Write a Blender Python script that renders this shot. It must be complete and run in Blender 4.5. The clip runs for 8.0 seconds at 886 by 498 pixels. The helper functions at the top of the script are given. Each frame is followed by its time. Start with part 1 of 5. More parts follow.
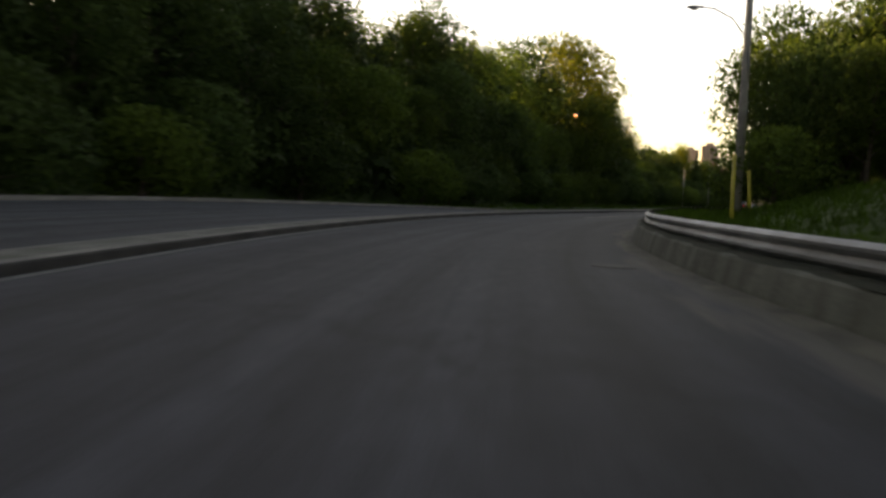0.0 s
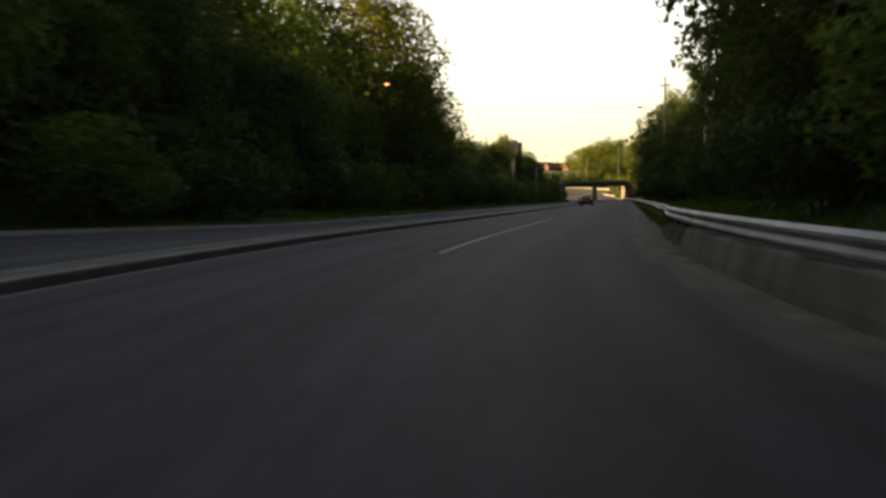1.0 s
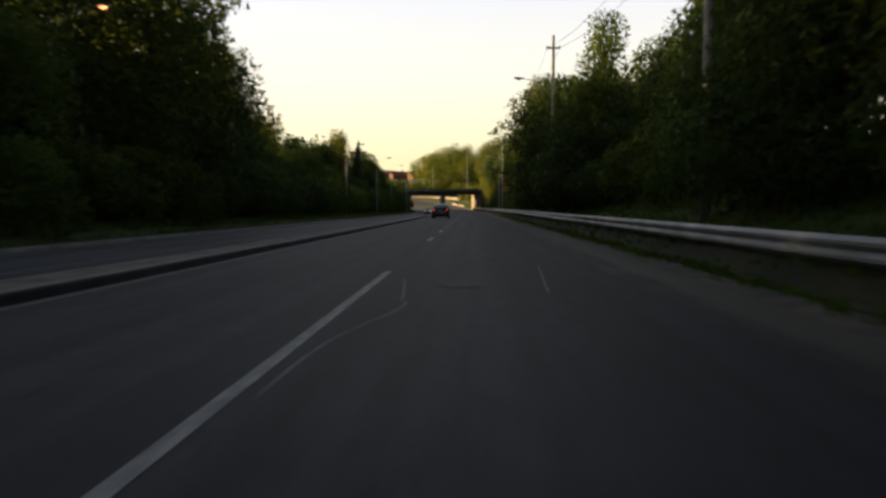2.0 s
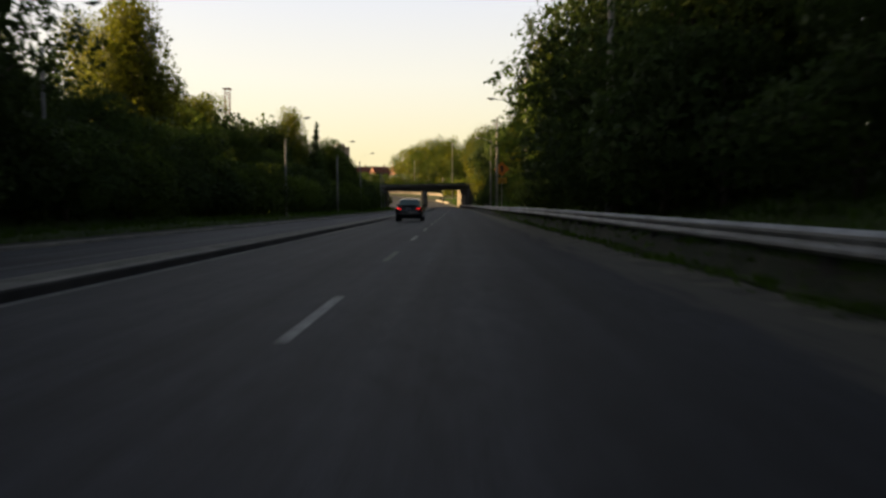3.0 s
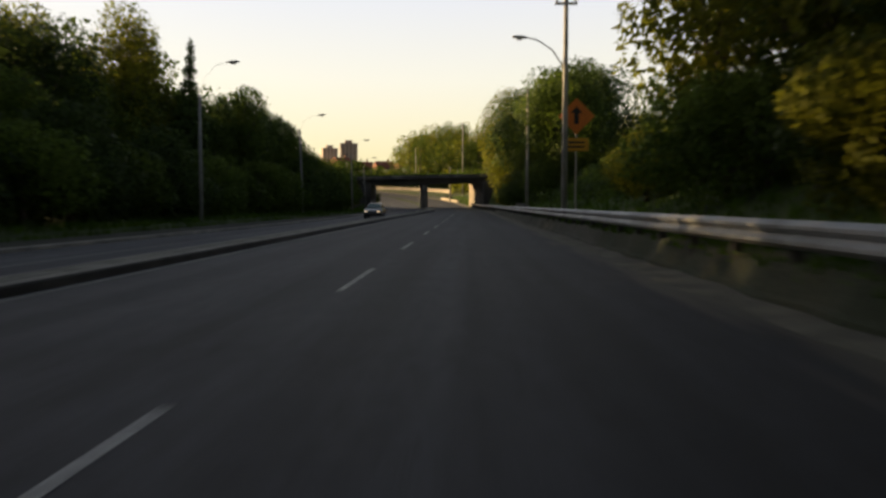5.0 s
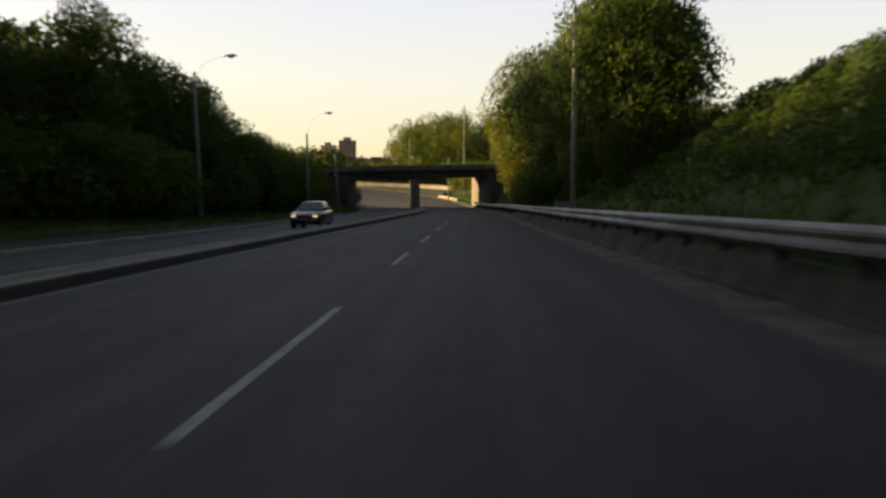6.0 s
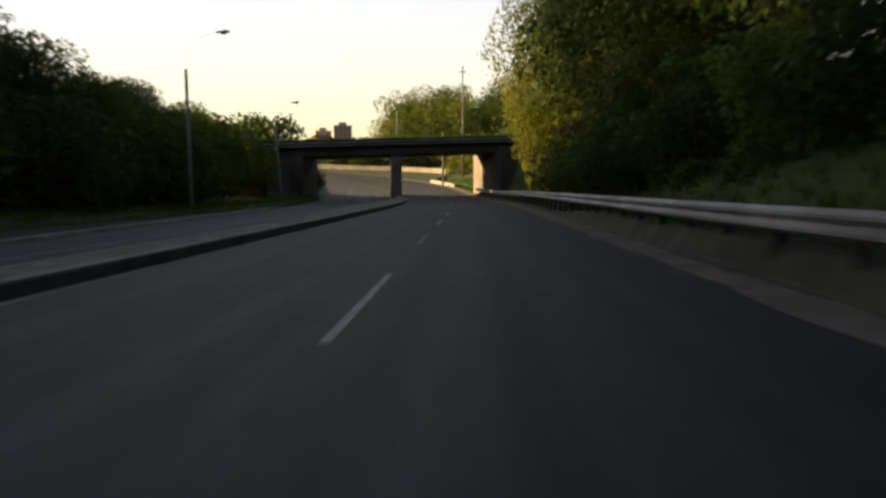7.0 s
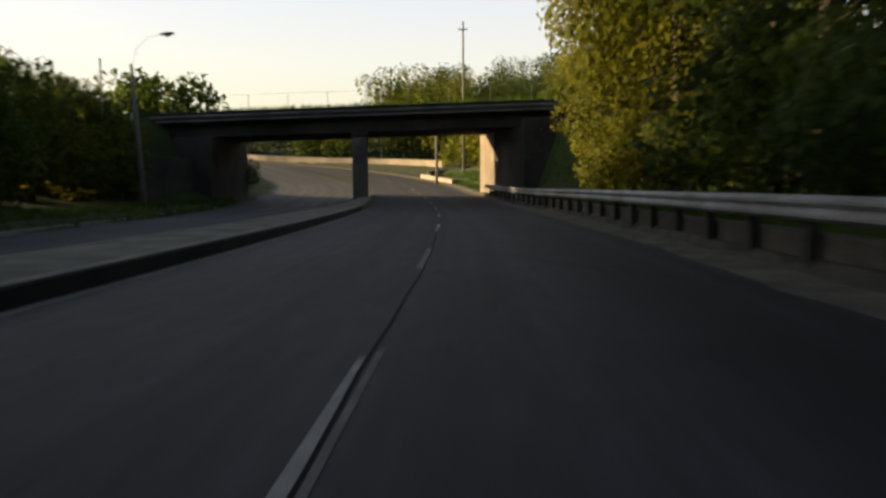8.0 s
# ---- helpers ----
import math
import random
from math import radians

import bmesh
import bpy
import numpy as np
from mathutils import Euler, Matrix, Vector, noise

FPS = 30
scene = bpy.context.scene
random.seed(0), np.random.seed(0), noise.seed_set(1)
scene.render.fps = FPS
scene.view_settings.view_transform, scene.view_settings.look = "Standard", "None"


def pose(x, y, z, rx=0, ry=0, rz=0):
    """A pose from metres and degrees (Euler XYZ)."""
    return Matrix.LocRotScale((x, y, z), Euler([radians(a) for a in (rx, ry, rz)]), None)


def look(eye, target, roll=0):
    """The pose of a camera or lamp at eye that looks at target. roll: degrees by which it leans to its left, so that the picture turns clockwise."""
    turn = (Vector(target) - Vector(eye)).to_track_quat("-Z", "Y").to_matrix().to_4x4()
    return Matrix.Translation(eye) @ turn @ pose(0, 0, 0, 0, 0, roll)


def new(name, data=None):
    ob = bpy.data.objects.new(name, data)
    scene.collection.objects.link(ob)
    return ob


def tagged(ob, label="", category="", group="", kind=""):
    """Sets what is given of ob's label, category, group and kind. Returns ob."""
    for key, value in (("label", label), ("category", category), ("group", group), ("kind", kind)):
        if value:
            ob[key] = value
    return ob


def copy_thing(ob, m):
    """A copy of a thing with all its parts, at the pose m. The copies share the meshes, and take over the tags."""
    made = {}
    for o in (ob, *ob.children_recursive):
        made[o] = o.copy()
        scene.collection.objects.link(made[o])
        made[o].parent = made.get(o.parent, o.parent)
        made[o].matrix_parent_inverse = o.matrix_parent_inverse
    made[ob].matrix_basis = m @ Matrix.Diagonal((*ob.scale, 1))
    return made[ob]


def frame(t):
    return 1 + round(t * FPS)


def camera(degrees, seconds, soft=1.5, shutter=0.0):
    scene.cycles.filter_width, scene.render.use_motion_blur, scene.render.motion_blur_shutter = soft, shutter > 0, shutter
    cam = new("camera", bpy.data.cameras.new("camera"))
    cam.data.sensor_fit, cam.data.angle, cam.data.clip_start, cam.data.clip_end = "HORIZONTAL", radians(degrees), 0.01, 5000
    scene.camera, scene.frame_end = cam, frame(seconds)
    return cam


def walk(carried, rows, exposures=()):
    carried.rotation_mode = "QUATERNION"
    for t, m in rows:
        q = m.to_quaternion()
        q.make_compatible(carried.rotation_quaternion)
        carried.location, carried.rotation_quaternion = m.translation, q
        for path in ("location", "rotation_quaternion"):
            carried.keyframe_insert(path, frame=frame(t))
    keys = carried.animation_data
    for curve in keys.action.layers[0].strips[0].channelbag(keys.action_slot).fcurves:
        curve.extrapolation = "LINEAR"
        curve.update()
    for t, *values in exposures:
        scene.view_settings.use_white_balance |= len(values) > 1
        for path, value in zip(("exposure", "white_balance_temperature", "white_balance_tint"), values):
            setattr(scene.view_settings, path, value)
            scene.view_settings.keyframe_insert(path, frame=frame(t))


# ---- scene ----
cam = camera(58.0, 8.0, soft=2.8, shutter=0.3)

# eye x, y, z; yaw, pitch, roll in degrees
PATH = [
    (0.0, 12.690, -111.981, 1.080, 26.44, -4.04, -2.20),
    (0.3, 9.507, -103.942, 1.080, 22.70, -4.28, -1.09),
    (0.6, 6.658, -95.813, 1.080, 18.40, -4.38, 0.03),
    (1.0, 3.876, -84.691, 1.080, 13.07, -3.65, 0.10),
    (1.5, 2.014, -70.457, 1.080, 6.69, -3.10, 0.04),
    (2.0, 1.398, -55.972, 1.081, 2.04, -2.96, -0.07),
    (2.5, 1.270, -41.574, 1.081, 0.79, -3.02, -0.04),
    (3.0, 1.382, -27.338, 1.082, 1.02, -3.18, 0.03),
    (3.5, 1.501, -13.013, 1.075, 1.34, -3.18, 0.04),
    (4.0, 1.559, 1.547, 1.050, 1.36, -2.76, -0.11),
    (4.5, 1.632, 16.512, 1.056, 1.77, -3.16, -0.08),
    (5.0, 1.585, 31.997, 1.064, 1.93, -3.23, -0.09),
    (5.5, 1.483, 47.760, 1.073, 1.98, -3.18, -0.13),
    (6.0, 1.354, 63.906, 1.079, 2.03, -3.32, -0.16),
    (6.5, 1.184, 80.857, 1.078, 2.09, -3.93, -0.19),
    (7.0, 1.040, 97.774, 1.092, 1.96, -4.28, 0.12),
    (7.5, 0.805, 114.116, 1.091, 1.88, -4.50, 0.18),
    (8.0, 0.680, 130.114, 1.071, 2.01, -4.45, 0.43),
]
walk(cam, [(t, pose(x, y, z, 90 + pi, ro, ya)) for t, x, y, z, ya, pi, ro in PATH], exposures=[
    (0.0, 2.05, 7450, 10), (0.5, 1.9, 7450, 10), (1.0, 1.65, 7200, 10), (1.5, 1.38, 6900, 10), (2.0, 1.24, 6750, 10), (3.5, 1.08, 6600, 10), (4.5, 1.1, 6650, 10),
    (6.0, 1.08, 6550, 10), (7.0, 1.24, 6550, 10), (8.0, 1.08, 6350, 10)])

# ---- light: a low evening sun from ahead on the left, clear sky ----
SUN_EL, SUN_AZ = 10.5, -70.0            # degrees; azimuth from +y, clockwise
world = bpy.data.worlds.new("evening_sky")
scene.world = world
world.use_nodes = True
wn, wl = world.node_tree.nodes, world.node_tree.links
sky = wn.new("ShaderNodeTexSky")
sky.sky_type = "NISHITA"
sky.sun_disc = False
sky.sun_elevation, sky.sun_rotation = radians(SUN_EL), radians(SUN_AZ)
sky.air_density, sky.dust_density, sky.ozone_density = 1.0, 3.5, 1.0
wn["Background"].inputs["Strength"].default_value = 0.02
wl.new(sky.outputs[0], wn["Background"].inputs["Color"])
# bright evening haze that thins towards the zenith
co, sep, ramp = wn.new("ShaderNodeTexCoord"), wn.new("ShaderNodeSeparateXYZ"), wn.new("ShaderNodeValToRGB")
wl.new(co.outputs["Generated"], sep.inputs[0])
wl.new(sep.outputs["Z"], ramp.inputs["Fac"])
el = ramp.color_ramp.elements
el[0].position, el[0].color = 0.0, (1.0, 0.86, 0.50, 1)
el[1].position, el[1].color = 1.0, (0.066, 0.077, 0.105, 1)
for place, color in ((0.06, (1.0, 0.89, 0.56, 1)), (0.15, (0.97, 0.925, 0.79, 1)), (0.25, (0.84, 0.85, 0.91, 1)), (0.45, (0.22, 0.245, 0.29, 1))):
    e = el.new(place)
    e.color = color
haze, both = wn.new("ShaderNodeBackground"), wn.new("ShaderNodeAddShader")
# the glow is strongest round the sunset and fades on the far side of the sky
glow_dir = wn.new("ShaderNodeVectorMath")
glow_dir.operation = "DOT_PRODUCT"
glow_dir.inputs[1].default_value = (math.sin(radians(-40)), math.cos(radians(-40)), 0.25)
wl.new(co.outputs["Generated"], glow_dir.inputs[0])
fade = wn.new("ShaderNodeMapRange")
fade.inputs["From Min"].default_value, fade.inputs["From Max"].default_value = -0.55, 0.4
fade.inputs["To Min"].default_value, fade.inputs["To Max"].default_value = 0.14, 0.42
wl.new(glow_dir.outputs["Value"], fade.inputs["Value"])
wl.new(fade.outputs[0], haze.inputs["Strength"])
wl.new(ramp.outputs["Color"], haze.inputs["Color"])
wl.new(wn["Background"].outputs[0], both.inputs[0])
wl.new(haze.outputs[0], both.inputs[1])
wl.new(both.outputs[0], wn["World Output"].inputs["Surface"])
sun = new("sun", bpy.data.lights.new("sun", "SUN"))
sun.data.energy, sun.data.angle, sun.data.color = 5.0, radians(0.6), (1.0, 0.71, 0.35)
_e, _a = radians(SUN_EL), radians(SUN_AZ)
sun_dir = Vector((math.sin(_a) * math.cos(_e), math.cos(_a) * math.cos(_e), math.sin(_e)))
sun.matrix_world = look(sun_dir * 300, (0, 0, 0))


# ---- materials ----
def material(name, base, rough=0.8, metal=0.0, scale=3.0, vary=0.35, fine=60.0, fine_vary=0.2, bump=0.15, dist=0.01,
             tint=None, obj_vary=0.0, spec=0.5, island=0.0, coat=0.0, stretch=None, ior=None):
    m = bpy.data.materials.new(name)
    m.use_nodes = True
    n, l = m.node_tree.nodes, m.node_tree.links
    b = n["Principled BSDF"]
    b.inputs["Roughness"].default_value, b.inputs["Metallic"].default_value = rough, metal
    b.inputs["Specular IOR Level"].default_value = spec
    b.inputs["Coat Weight"].default_value = coat
    co = n.new("ShaderNodeTexCoord")
    big, small = n.new("ShaderNodeTexNoise"), n.new("ShaderNodeTexNoise")
    big.inputs["Scale"].default_value, big.inputs["Detail"].default_value = scale, 5
    small.inputs["Scale"].default_value, small.inputs["Detail"].default_value = fine, 4
    if ior:
        b.inputs["IOR"].default_value = ior
    for t in (big, small):
        l.new(co.outputs["Object"], t.inputs["Vector"])
    if stretch:
        mp = n.new("ShaderNodeMapping")
        mp.inputs["Scale"].default_value = stretch
        l.new(co.outputs["Object"], mp.inputs[0])
        l.new(mp.outputs[0], big.inputs["Vector"])
    tint = tint or tuple(c * (1 - vary) for c in base)
    mix = n.new("ShaderNodeMix")
    mix.data_type = "RGBA"
    mix.inputs["A"].default_value, mix.inputs["B"].default_value = (*base, 1), (*tint, 1)
    ramp = n.new("ShaderNodeMapRange")
    ramp.inputs["From Min"].default_value, ramp.inputs["From Max"].default_value = 0.35, 0.65
    l.new(big.outputs["Fac"], ramp.inputs["Value"])
    l.new(ramp.outputs[0], mix.inputs["Factor"])
    hsv = n.new("ShaderNodeHueSaturation")
    l.new(mix.outputs["Result"], hsv.inputs["Color"])
    v = n.new("ShaderNodeMapRange")
    v.inputs["From Min"].default_value, v.inputs["From Max"].default_value = 0.3, 0.7
    v.inputs["To Min"].default_value, v.inputs["To Max"].default_value = 1 - fine_vary, 1 + fine_vary
    l.new(small.outputs["Fac"], v.inputs["Value"])
    last = v.outputs[0]
    for amount, kind, out in ((obj_vary, "ShaderNodeObjectInfo", "Random"), (island, "ShaderNodeNewGeometry", "Random Per Island")):
        if amount:
            src = n.new(kind)
            r = n.new("ShaderNodeMapRange")
            r.inputs["To Min"].default_value, r.inputs["To Max"].default_value = 1 - amount, 1 + amount
            l.new(src.outputs[out], r.inputs["Value"])
            mu = n.new("ShaderNodeMath")
            mu.operation = "MULTIPLY"
            l.new(last, mu.inputs[0])
            l.new(r.outputs[0], mu.inputs[1])
            last = mu.outputs[0]
    l.new(last, hsv.inputs["Value"])
    l.new(hsv.outputs["Color"], b.inputs["Base Color"])
    if bump:
        bp = n.new("ShaderNodeBump")
        bp.inputs["Strength"].default_value, bp.inputs["Distance"].default_value = bump, dist
        l.new(small.outputs["Fac"], bp.inputs["Height"])
        l.new(bp.outputs["Normal"], b.inputs["Normal"])
    return m


def leaf_material(name, base, tint, trans=0.5):
    m = material(name, base, rough=0.65, scale=0.35, tint=tint, fine=4.0, fine_vary=0.25, bump=0, island=0.28, obj_vary=0.3, spec=0.15)
    n, l = m.node_tree.nodes, m.node_tree.links
    b, out = n["Principled BSDF"], n["Material Output"]
    tr, ms = n.new("ShaderNodeBsdfTranslucent"), n.new("ShaderNodeMixShader")
    ms.inputs[0].default_value = trans
    l.new(b.inputs["Base Color"].links[0].from_socket, tr.inputs["Color"])
    l.new(b.outputs[0], ms.inputs[1])
    l.new(tr.outputs[0], ms.inputs[2])
    l.new(ms.outputs[0], out.inputs["Surface"])
    return m


def glow(name, color, strength):
    m = bpy.data.materials.new(name)
    m.use_nodes = True
    b = m.node_tree.nodes["Principled BSDF"]
    b.inputs["Base Color"].default_value = (*color, 1)
    b.inputs["Emission Color"].default_value, b.inputs["Emission Strength"].default_value = (*color, 1), strength
    b.inputs["Roughness"].default_value = 0.3
    return m


def road_material(name, base, lane_marks):
    """Worn asphalt: aggregate grain, long wheel-polished streaks that follow the lanes, patches, fine cracks."""
    m = material(name, base, rough=0.78, scale=0.25, vary=0.25, fine=70, fine_vary=0.6, bump=0.5, dist=0.006, spec=0.4)
    n, l = m.node_tree.nodes, m.node_tree.links
    b = n["Principled BSDF"]
    col = b.inputs["Base Color"].links[0].from_socket
    uv = n.new("ShaderNodeUVMap")
    uv.uv_map = "road"
    mp = n.new("ShaderNodeMapping")
    mp.inputs["Scale"].default_value = (1.7, 0.035, 1)
    l.new(uv.outputs[0], mp.inputs[0])
    st = n.new("ShaderNodeTexNoise")
    st.inputs["Scale"].default_value, st.inputs["Detail"].default_value = 1.0, 6
    l.new(mp.outputs[0], st.inputs["Vector"])
    r = n.new("ShaderNodeMapRange")
    r.inputs["From Min"].default_value, r.inputs["From Max"].default_value = 0.3, 0.7
    r.inputs["To Min"].default_value, r.inputs["To Max"].default_value = 0.48, 1.52
    l.new(st.outputs["Fac"], r.inputs["Value"])
    mul = n.new("ShaderNodeVectorMath")
    mul.operation = "SCALE"
    l.new(col, mul.inputs[0])
    l.new(r.outputs[0], mul.inputs["Scale"])
    vor = n.new("ShaderNodeTexVoronoi")
    vor.feature = "DISTANCE_TO_EDGE"
    vor.inputs["Scale"].default_value = 0.22
    wob = n.new("ShaderNodeTexNoise")
    wob.inputs["Scale"].default_value = 1.4
    l.new(uv.outputs[0], wob.inputs["Vector"])
    add = n.new("ShaderNodeVectorMath")
    add.operation = "MULTIPLY_ADD"
    add.inputs[1].default_value = (2.5, 2.5, 0)
    l.new(wob.outputs["Color"], add.inputs[0])
    l.new(uv.outputs[0], add.inputs[2])
    l.new(add.outputs[0], vor.inputs["Vector"])
    cr = n.new("ShaderNodeMapRange")
    cr.inputs["From Min"].default_value, cr.inputs["From Max"].default_value = 0.0, 0.012
    cr.inputs["To Min"].default_value, cr.inputs["To Max"].default_value = 0.55, 1.0
    l.new(vor.outputs["Distance"], cr.inputs["Value"])
    mul2 = n.new("ShaderNodeVectorMath")
    mul2.operation = "SCALE"
    l.new(mul.outputs[0], mul2.inputs[0])
    l.new(cr.outputs[0], mul2.inputs["Scale"])
    # hand-sized blotches of bitumen and worn aggregate
    bm_ = n.new("ShaderNodeMapping")
    bm_.inputs["Scale"].default_value = (3.2, 0.9, 1)
    l.new(uv.outputs[0], bm_.inputs[0])
    bl = n.new("ShaderNodeTexNoise")
    bl.inputs["Scale"].default_value, bl.inputs["Detail"].default_value, bl.inputs["Roughness"].default_value = 1.6, 8, 0.7
    l.new(bm_.outputs[0], bl.inputs["Vector"])
    br_ = n.new("ShaderNodeMapRange")
    br_.inputs["From Min"].default_value, br_.inputs["From Max"].default_value = 0.3, 0.7
    br_.inputs["To Min"].default_value, br_.inputs["To Max"].default_value = 0.68, 1.32
    l.new(bl.outputs["Fac"], br_.inputs["Value"])
    mul3 = n.new("ShaderNodeVectorMath")
    mul3.operation = "SCALE"
    l.new(mul2.outputs[0], mul3.inputs[0])
    l.new(br_.outputs[0], mul3.inputs["Scale"])
    last = mul3.outputs[0]
    if lane_marks:
        # the strip towards the gutter is newer and darker than the polished middle
        sx = n.new("ShaderNodeSeparateXYZ")
        l.new(uv.outputs[0], sx.inputs[0])
        wv = n.new("ShaderNodeMath")
        wv.operation = "MULTIPLY_ADD"
        wv.inputs[1].default_value = 0.9
        l.new(st.outputs["Fac"], wv.inputs[0])
        l.new(sx.outputs["X"], wv.inputs[2])
        pr = n.new("ShaderNodeMapRange")
        pr.interpolation_type = "SMOOTHSTEP"
        pr.inputs["From Min"].default_value, pr.inputs["From Max"].default_value = 1.7, 3.0
        pr.inputs["To Min"].default_value, pr.inputs["To Max"].default_value = 1.06, 0.57
        l.new(wv.outputs[0], pr.inputs["Value"])
        mul4 = n.new("ShaderNodeVectorMath")
        mul4.operation = "SCALE"
        l.new(last, mul4.inputs[0])
        l.new(pr.outputs[0], mul4.inputs["Scale"])
        last = mul4.outputs[0]
        # grit and sand gather by the gutter and thin out towards the lane
        su = n.new("ShaderNodeSeparateXYZ")
        l.new(uv.outputs[0], su.inputs[0])
        mp2 = n.new("ShaderNodeMapping")
        mp2.inputs["Scale"].default_value = (2.2, 0.25, 1)
        l.new(uv.outputs[0], mp2.inputs[0])
        dn = n.new("ShaderNodeTexNoise")
        dn.inputs["Scale"].default_value, dn.inputs["Detail"].default_value = 1.3, 7
        l.new(mp2.outputs[0], dn.inputs["Vector"])
        ad = n.new("ShaderNodeMath")
        ad.operation = "MULTIPLY_ADD"
        ad.inputs[1].default_value = 1.5
        l.new(dn.outputs["Fac"], ad.inputs[0])
        l.new(su.outputs["X"], ad.inputs[2])
        dr = n.new("ShaderNodeMapRange")
        dr.interpolation_type = "SMOOTHSTEP"
        dr.inputs["From Min"].default_value, dr.inputs["From Max"].default_value = 4.45, 5.1
        dr.inputs["To Max"].default_value = 0.85
        l.new(ad.outputs[0], dr.inputs["Value"])
        dm = n.new("ShaderNodeMix")
        dm.data_type = "RGBA"
        dm.inputs["B"].default_value = (0.092, 0.083, 0.064, 1)
        l.new(dr.outputs[0], dm.inputs["Factor"])
        l.new(last, dm.inputs["A"])
        last = dm.outputs["Result"]
    l.new(last, b.inputs["Base Color"])
    return m


M = {}
M["asphalt"] = road_material("asphalt", (0.0360, 0.0370, 0.0455), True)
M["asphalt_old"] = road_material("old_asphalt", (0.062, 0.064, 0.072), False)
M["gutter"] = material("dusty_gutter", (0.145, 0.132, 0.098), 0.95, scale=1.4, tint=(0.062, 0.058, 0.045), fine=45, fine_vary=0.35, bump=0.4, dist=0.01)
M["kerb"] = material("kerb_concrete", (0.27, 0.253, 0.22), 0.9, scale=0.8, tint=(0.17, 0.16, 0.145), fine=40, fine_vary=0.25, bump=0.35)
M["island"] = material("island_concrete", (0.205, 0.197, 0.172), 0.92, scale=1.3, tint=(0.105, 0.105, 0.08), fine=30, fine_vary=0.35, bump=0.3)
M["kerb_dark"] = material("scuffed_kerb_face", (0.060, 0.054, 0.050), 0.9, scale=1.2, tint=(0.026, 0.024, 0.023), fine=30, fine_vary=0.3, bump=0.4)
M["iron"] = material("cast_iron", (0.05, 0.048, 0.046), 0.7, metal=0.5, scale=4, vary=0.3, fine=60, bump=0.4)
M["paint"] = material("worn_road_paint", (0.46, 0.455, 0.44), 0.75, scale=5.0, tint=(0.15, 0.15, 0.15), fine=50, fine_vary=0.45, bump=0.3)
M["paint_faint"] = material("faded_road_paint", (0.20, 0.195, 0.18), 0.8, scale=4.0, tint=(0.09, 0.09, 0.09), fine=50, fine_vary=0.4, bump=0.3)
M["tar"] = material("crack_sealing_tar", (0.016, 0.016, 0.017), 0.95, scale=2.0, vary=0.3, spec=0.15)
M["steel"] = material("galvanised_steel", (0.38, 0.385, 0.39), 0.58, metal=0.7, scale=0.8, tint=(0.22, 0.22, 0.215), fine=14, fine_vary=0.25, bump=0.1, obj_vary=0.15)
M["post"] = material("weathered_post", (0.045, 0.04, 0.035), 0.9, scale=2.0, vary=0.5, fine=25, bump=0.4, obj_vary=0.2)
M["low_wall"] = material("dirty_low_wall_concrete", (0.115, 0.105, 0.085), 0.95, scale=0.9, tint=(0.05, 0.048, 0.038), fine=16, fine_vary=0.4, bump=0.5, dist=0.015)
M["verge_weedy"] = material("weedy_verge_slope", (0.052, 0.052, 0.030), 0.97, scale=1.3, tint=(0.028, 0.036, 0.016), fine=20, fine_vary=0.5, bump=0.7, dist=0.025)
M["verge_grit"] = material("gritty_verge", (0.078, 0.074, 0.058), 0.97, scale=1.6, tint=(0.042, 0.043, 0.030), fine=24, fine_vary=0.45, bump=0.6, dist=0.02)
M["barrier"] = material("stained_barrier_concrete", (0.150, 0.150, 0.122), 0.92, scale=2.2, stretch=(1, 1, 0.25), tint=(0.078, 0.078, 0.058), fine=22, fine_vary=0.3, bump=0.5, dist=0.015)
M["soil"] = material("bare_soil", (0.040, 0.038, 0.024), 0.97, scale=0.8, tint=(0.020, 0.026, 0.012), fine=18, fine_vary=0.4, bump=0.6, dist=0.03)
M["grass_ground"] = material("rough_grass_ground", (0.050, 0.082, 0.010), 0.97, scale=0.22, tint=(0.028, 0.045, 0.009), fine=9, fine_vary=0.45, bump=0.7, dist=0.06)
M["grass"] = leaf_material("grass_blades", (0.078, 0.150, 0.008), (0.046, 0.084, 0.008), 0.35)
# light and dark tones also carry sun and shade on the foliage
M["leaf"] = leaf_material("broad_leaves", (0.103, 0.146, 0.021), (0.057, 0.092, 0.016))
M["leaf_light"] = leaf_material("light_sunlit_leaves", (0.175, 0.180, 0.016), (0.095, 0.115, 0.014), 0.52)
M["leaf_dark"] = leaf_material("dark_shaded_leaves", (0.067, 0.103, 0.023), (0.040, 0.067, 0.018), 0.45)
M["bark"] = material("grey_brown_bark", (0.115, 0.092, 0.070), 0.95, scale=2.5, vary=0.5, fine=16, fine_vary=0.4, bump=0.8, dist=0.04)
M["wood_pole"] = material("weathered_pole_wood", (0.40, 0.375, 0.34), 0.9, scale=1.3, vary=0.4, fine=22, fine_vary=0.25, bump=0.4)
M["concrete_pole"] = material("concrete_pole", (0.27, 0.265, 0.255), 0.85, scale=1.2, vary=0.3, fine=30, bump=0.2)
M["dark_metal"] = material("dark_metal", (0.07, 0.07, 0.075), 0.5, metal=0.6, scale=3, vary=0.3)
M["yellow"] = material("yellow_plastic_guard", (0.50, 0.42, 0.04), 0.55, scale=3, vary=0.25)
M["wire"] = material("black_cable", (0.02, 0.02, 0.02), 0.6, bump=0)
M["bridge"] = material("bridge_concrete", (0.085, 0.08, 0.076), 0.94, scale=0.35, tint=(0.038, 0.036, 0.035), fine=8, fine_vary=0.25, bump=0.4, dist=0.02)
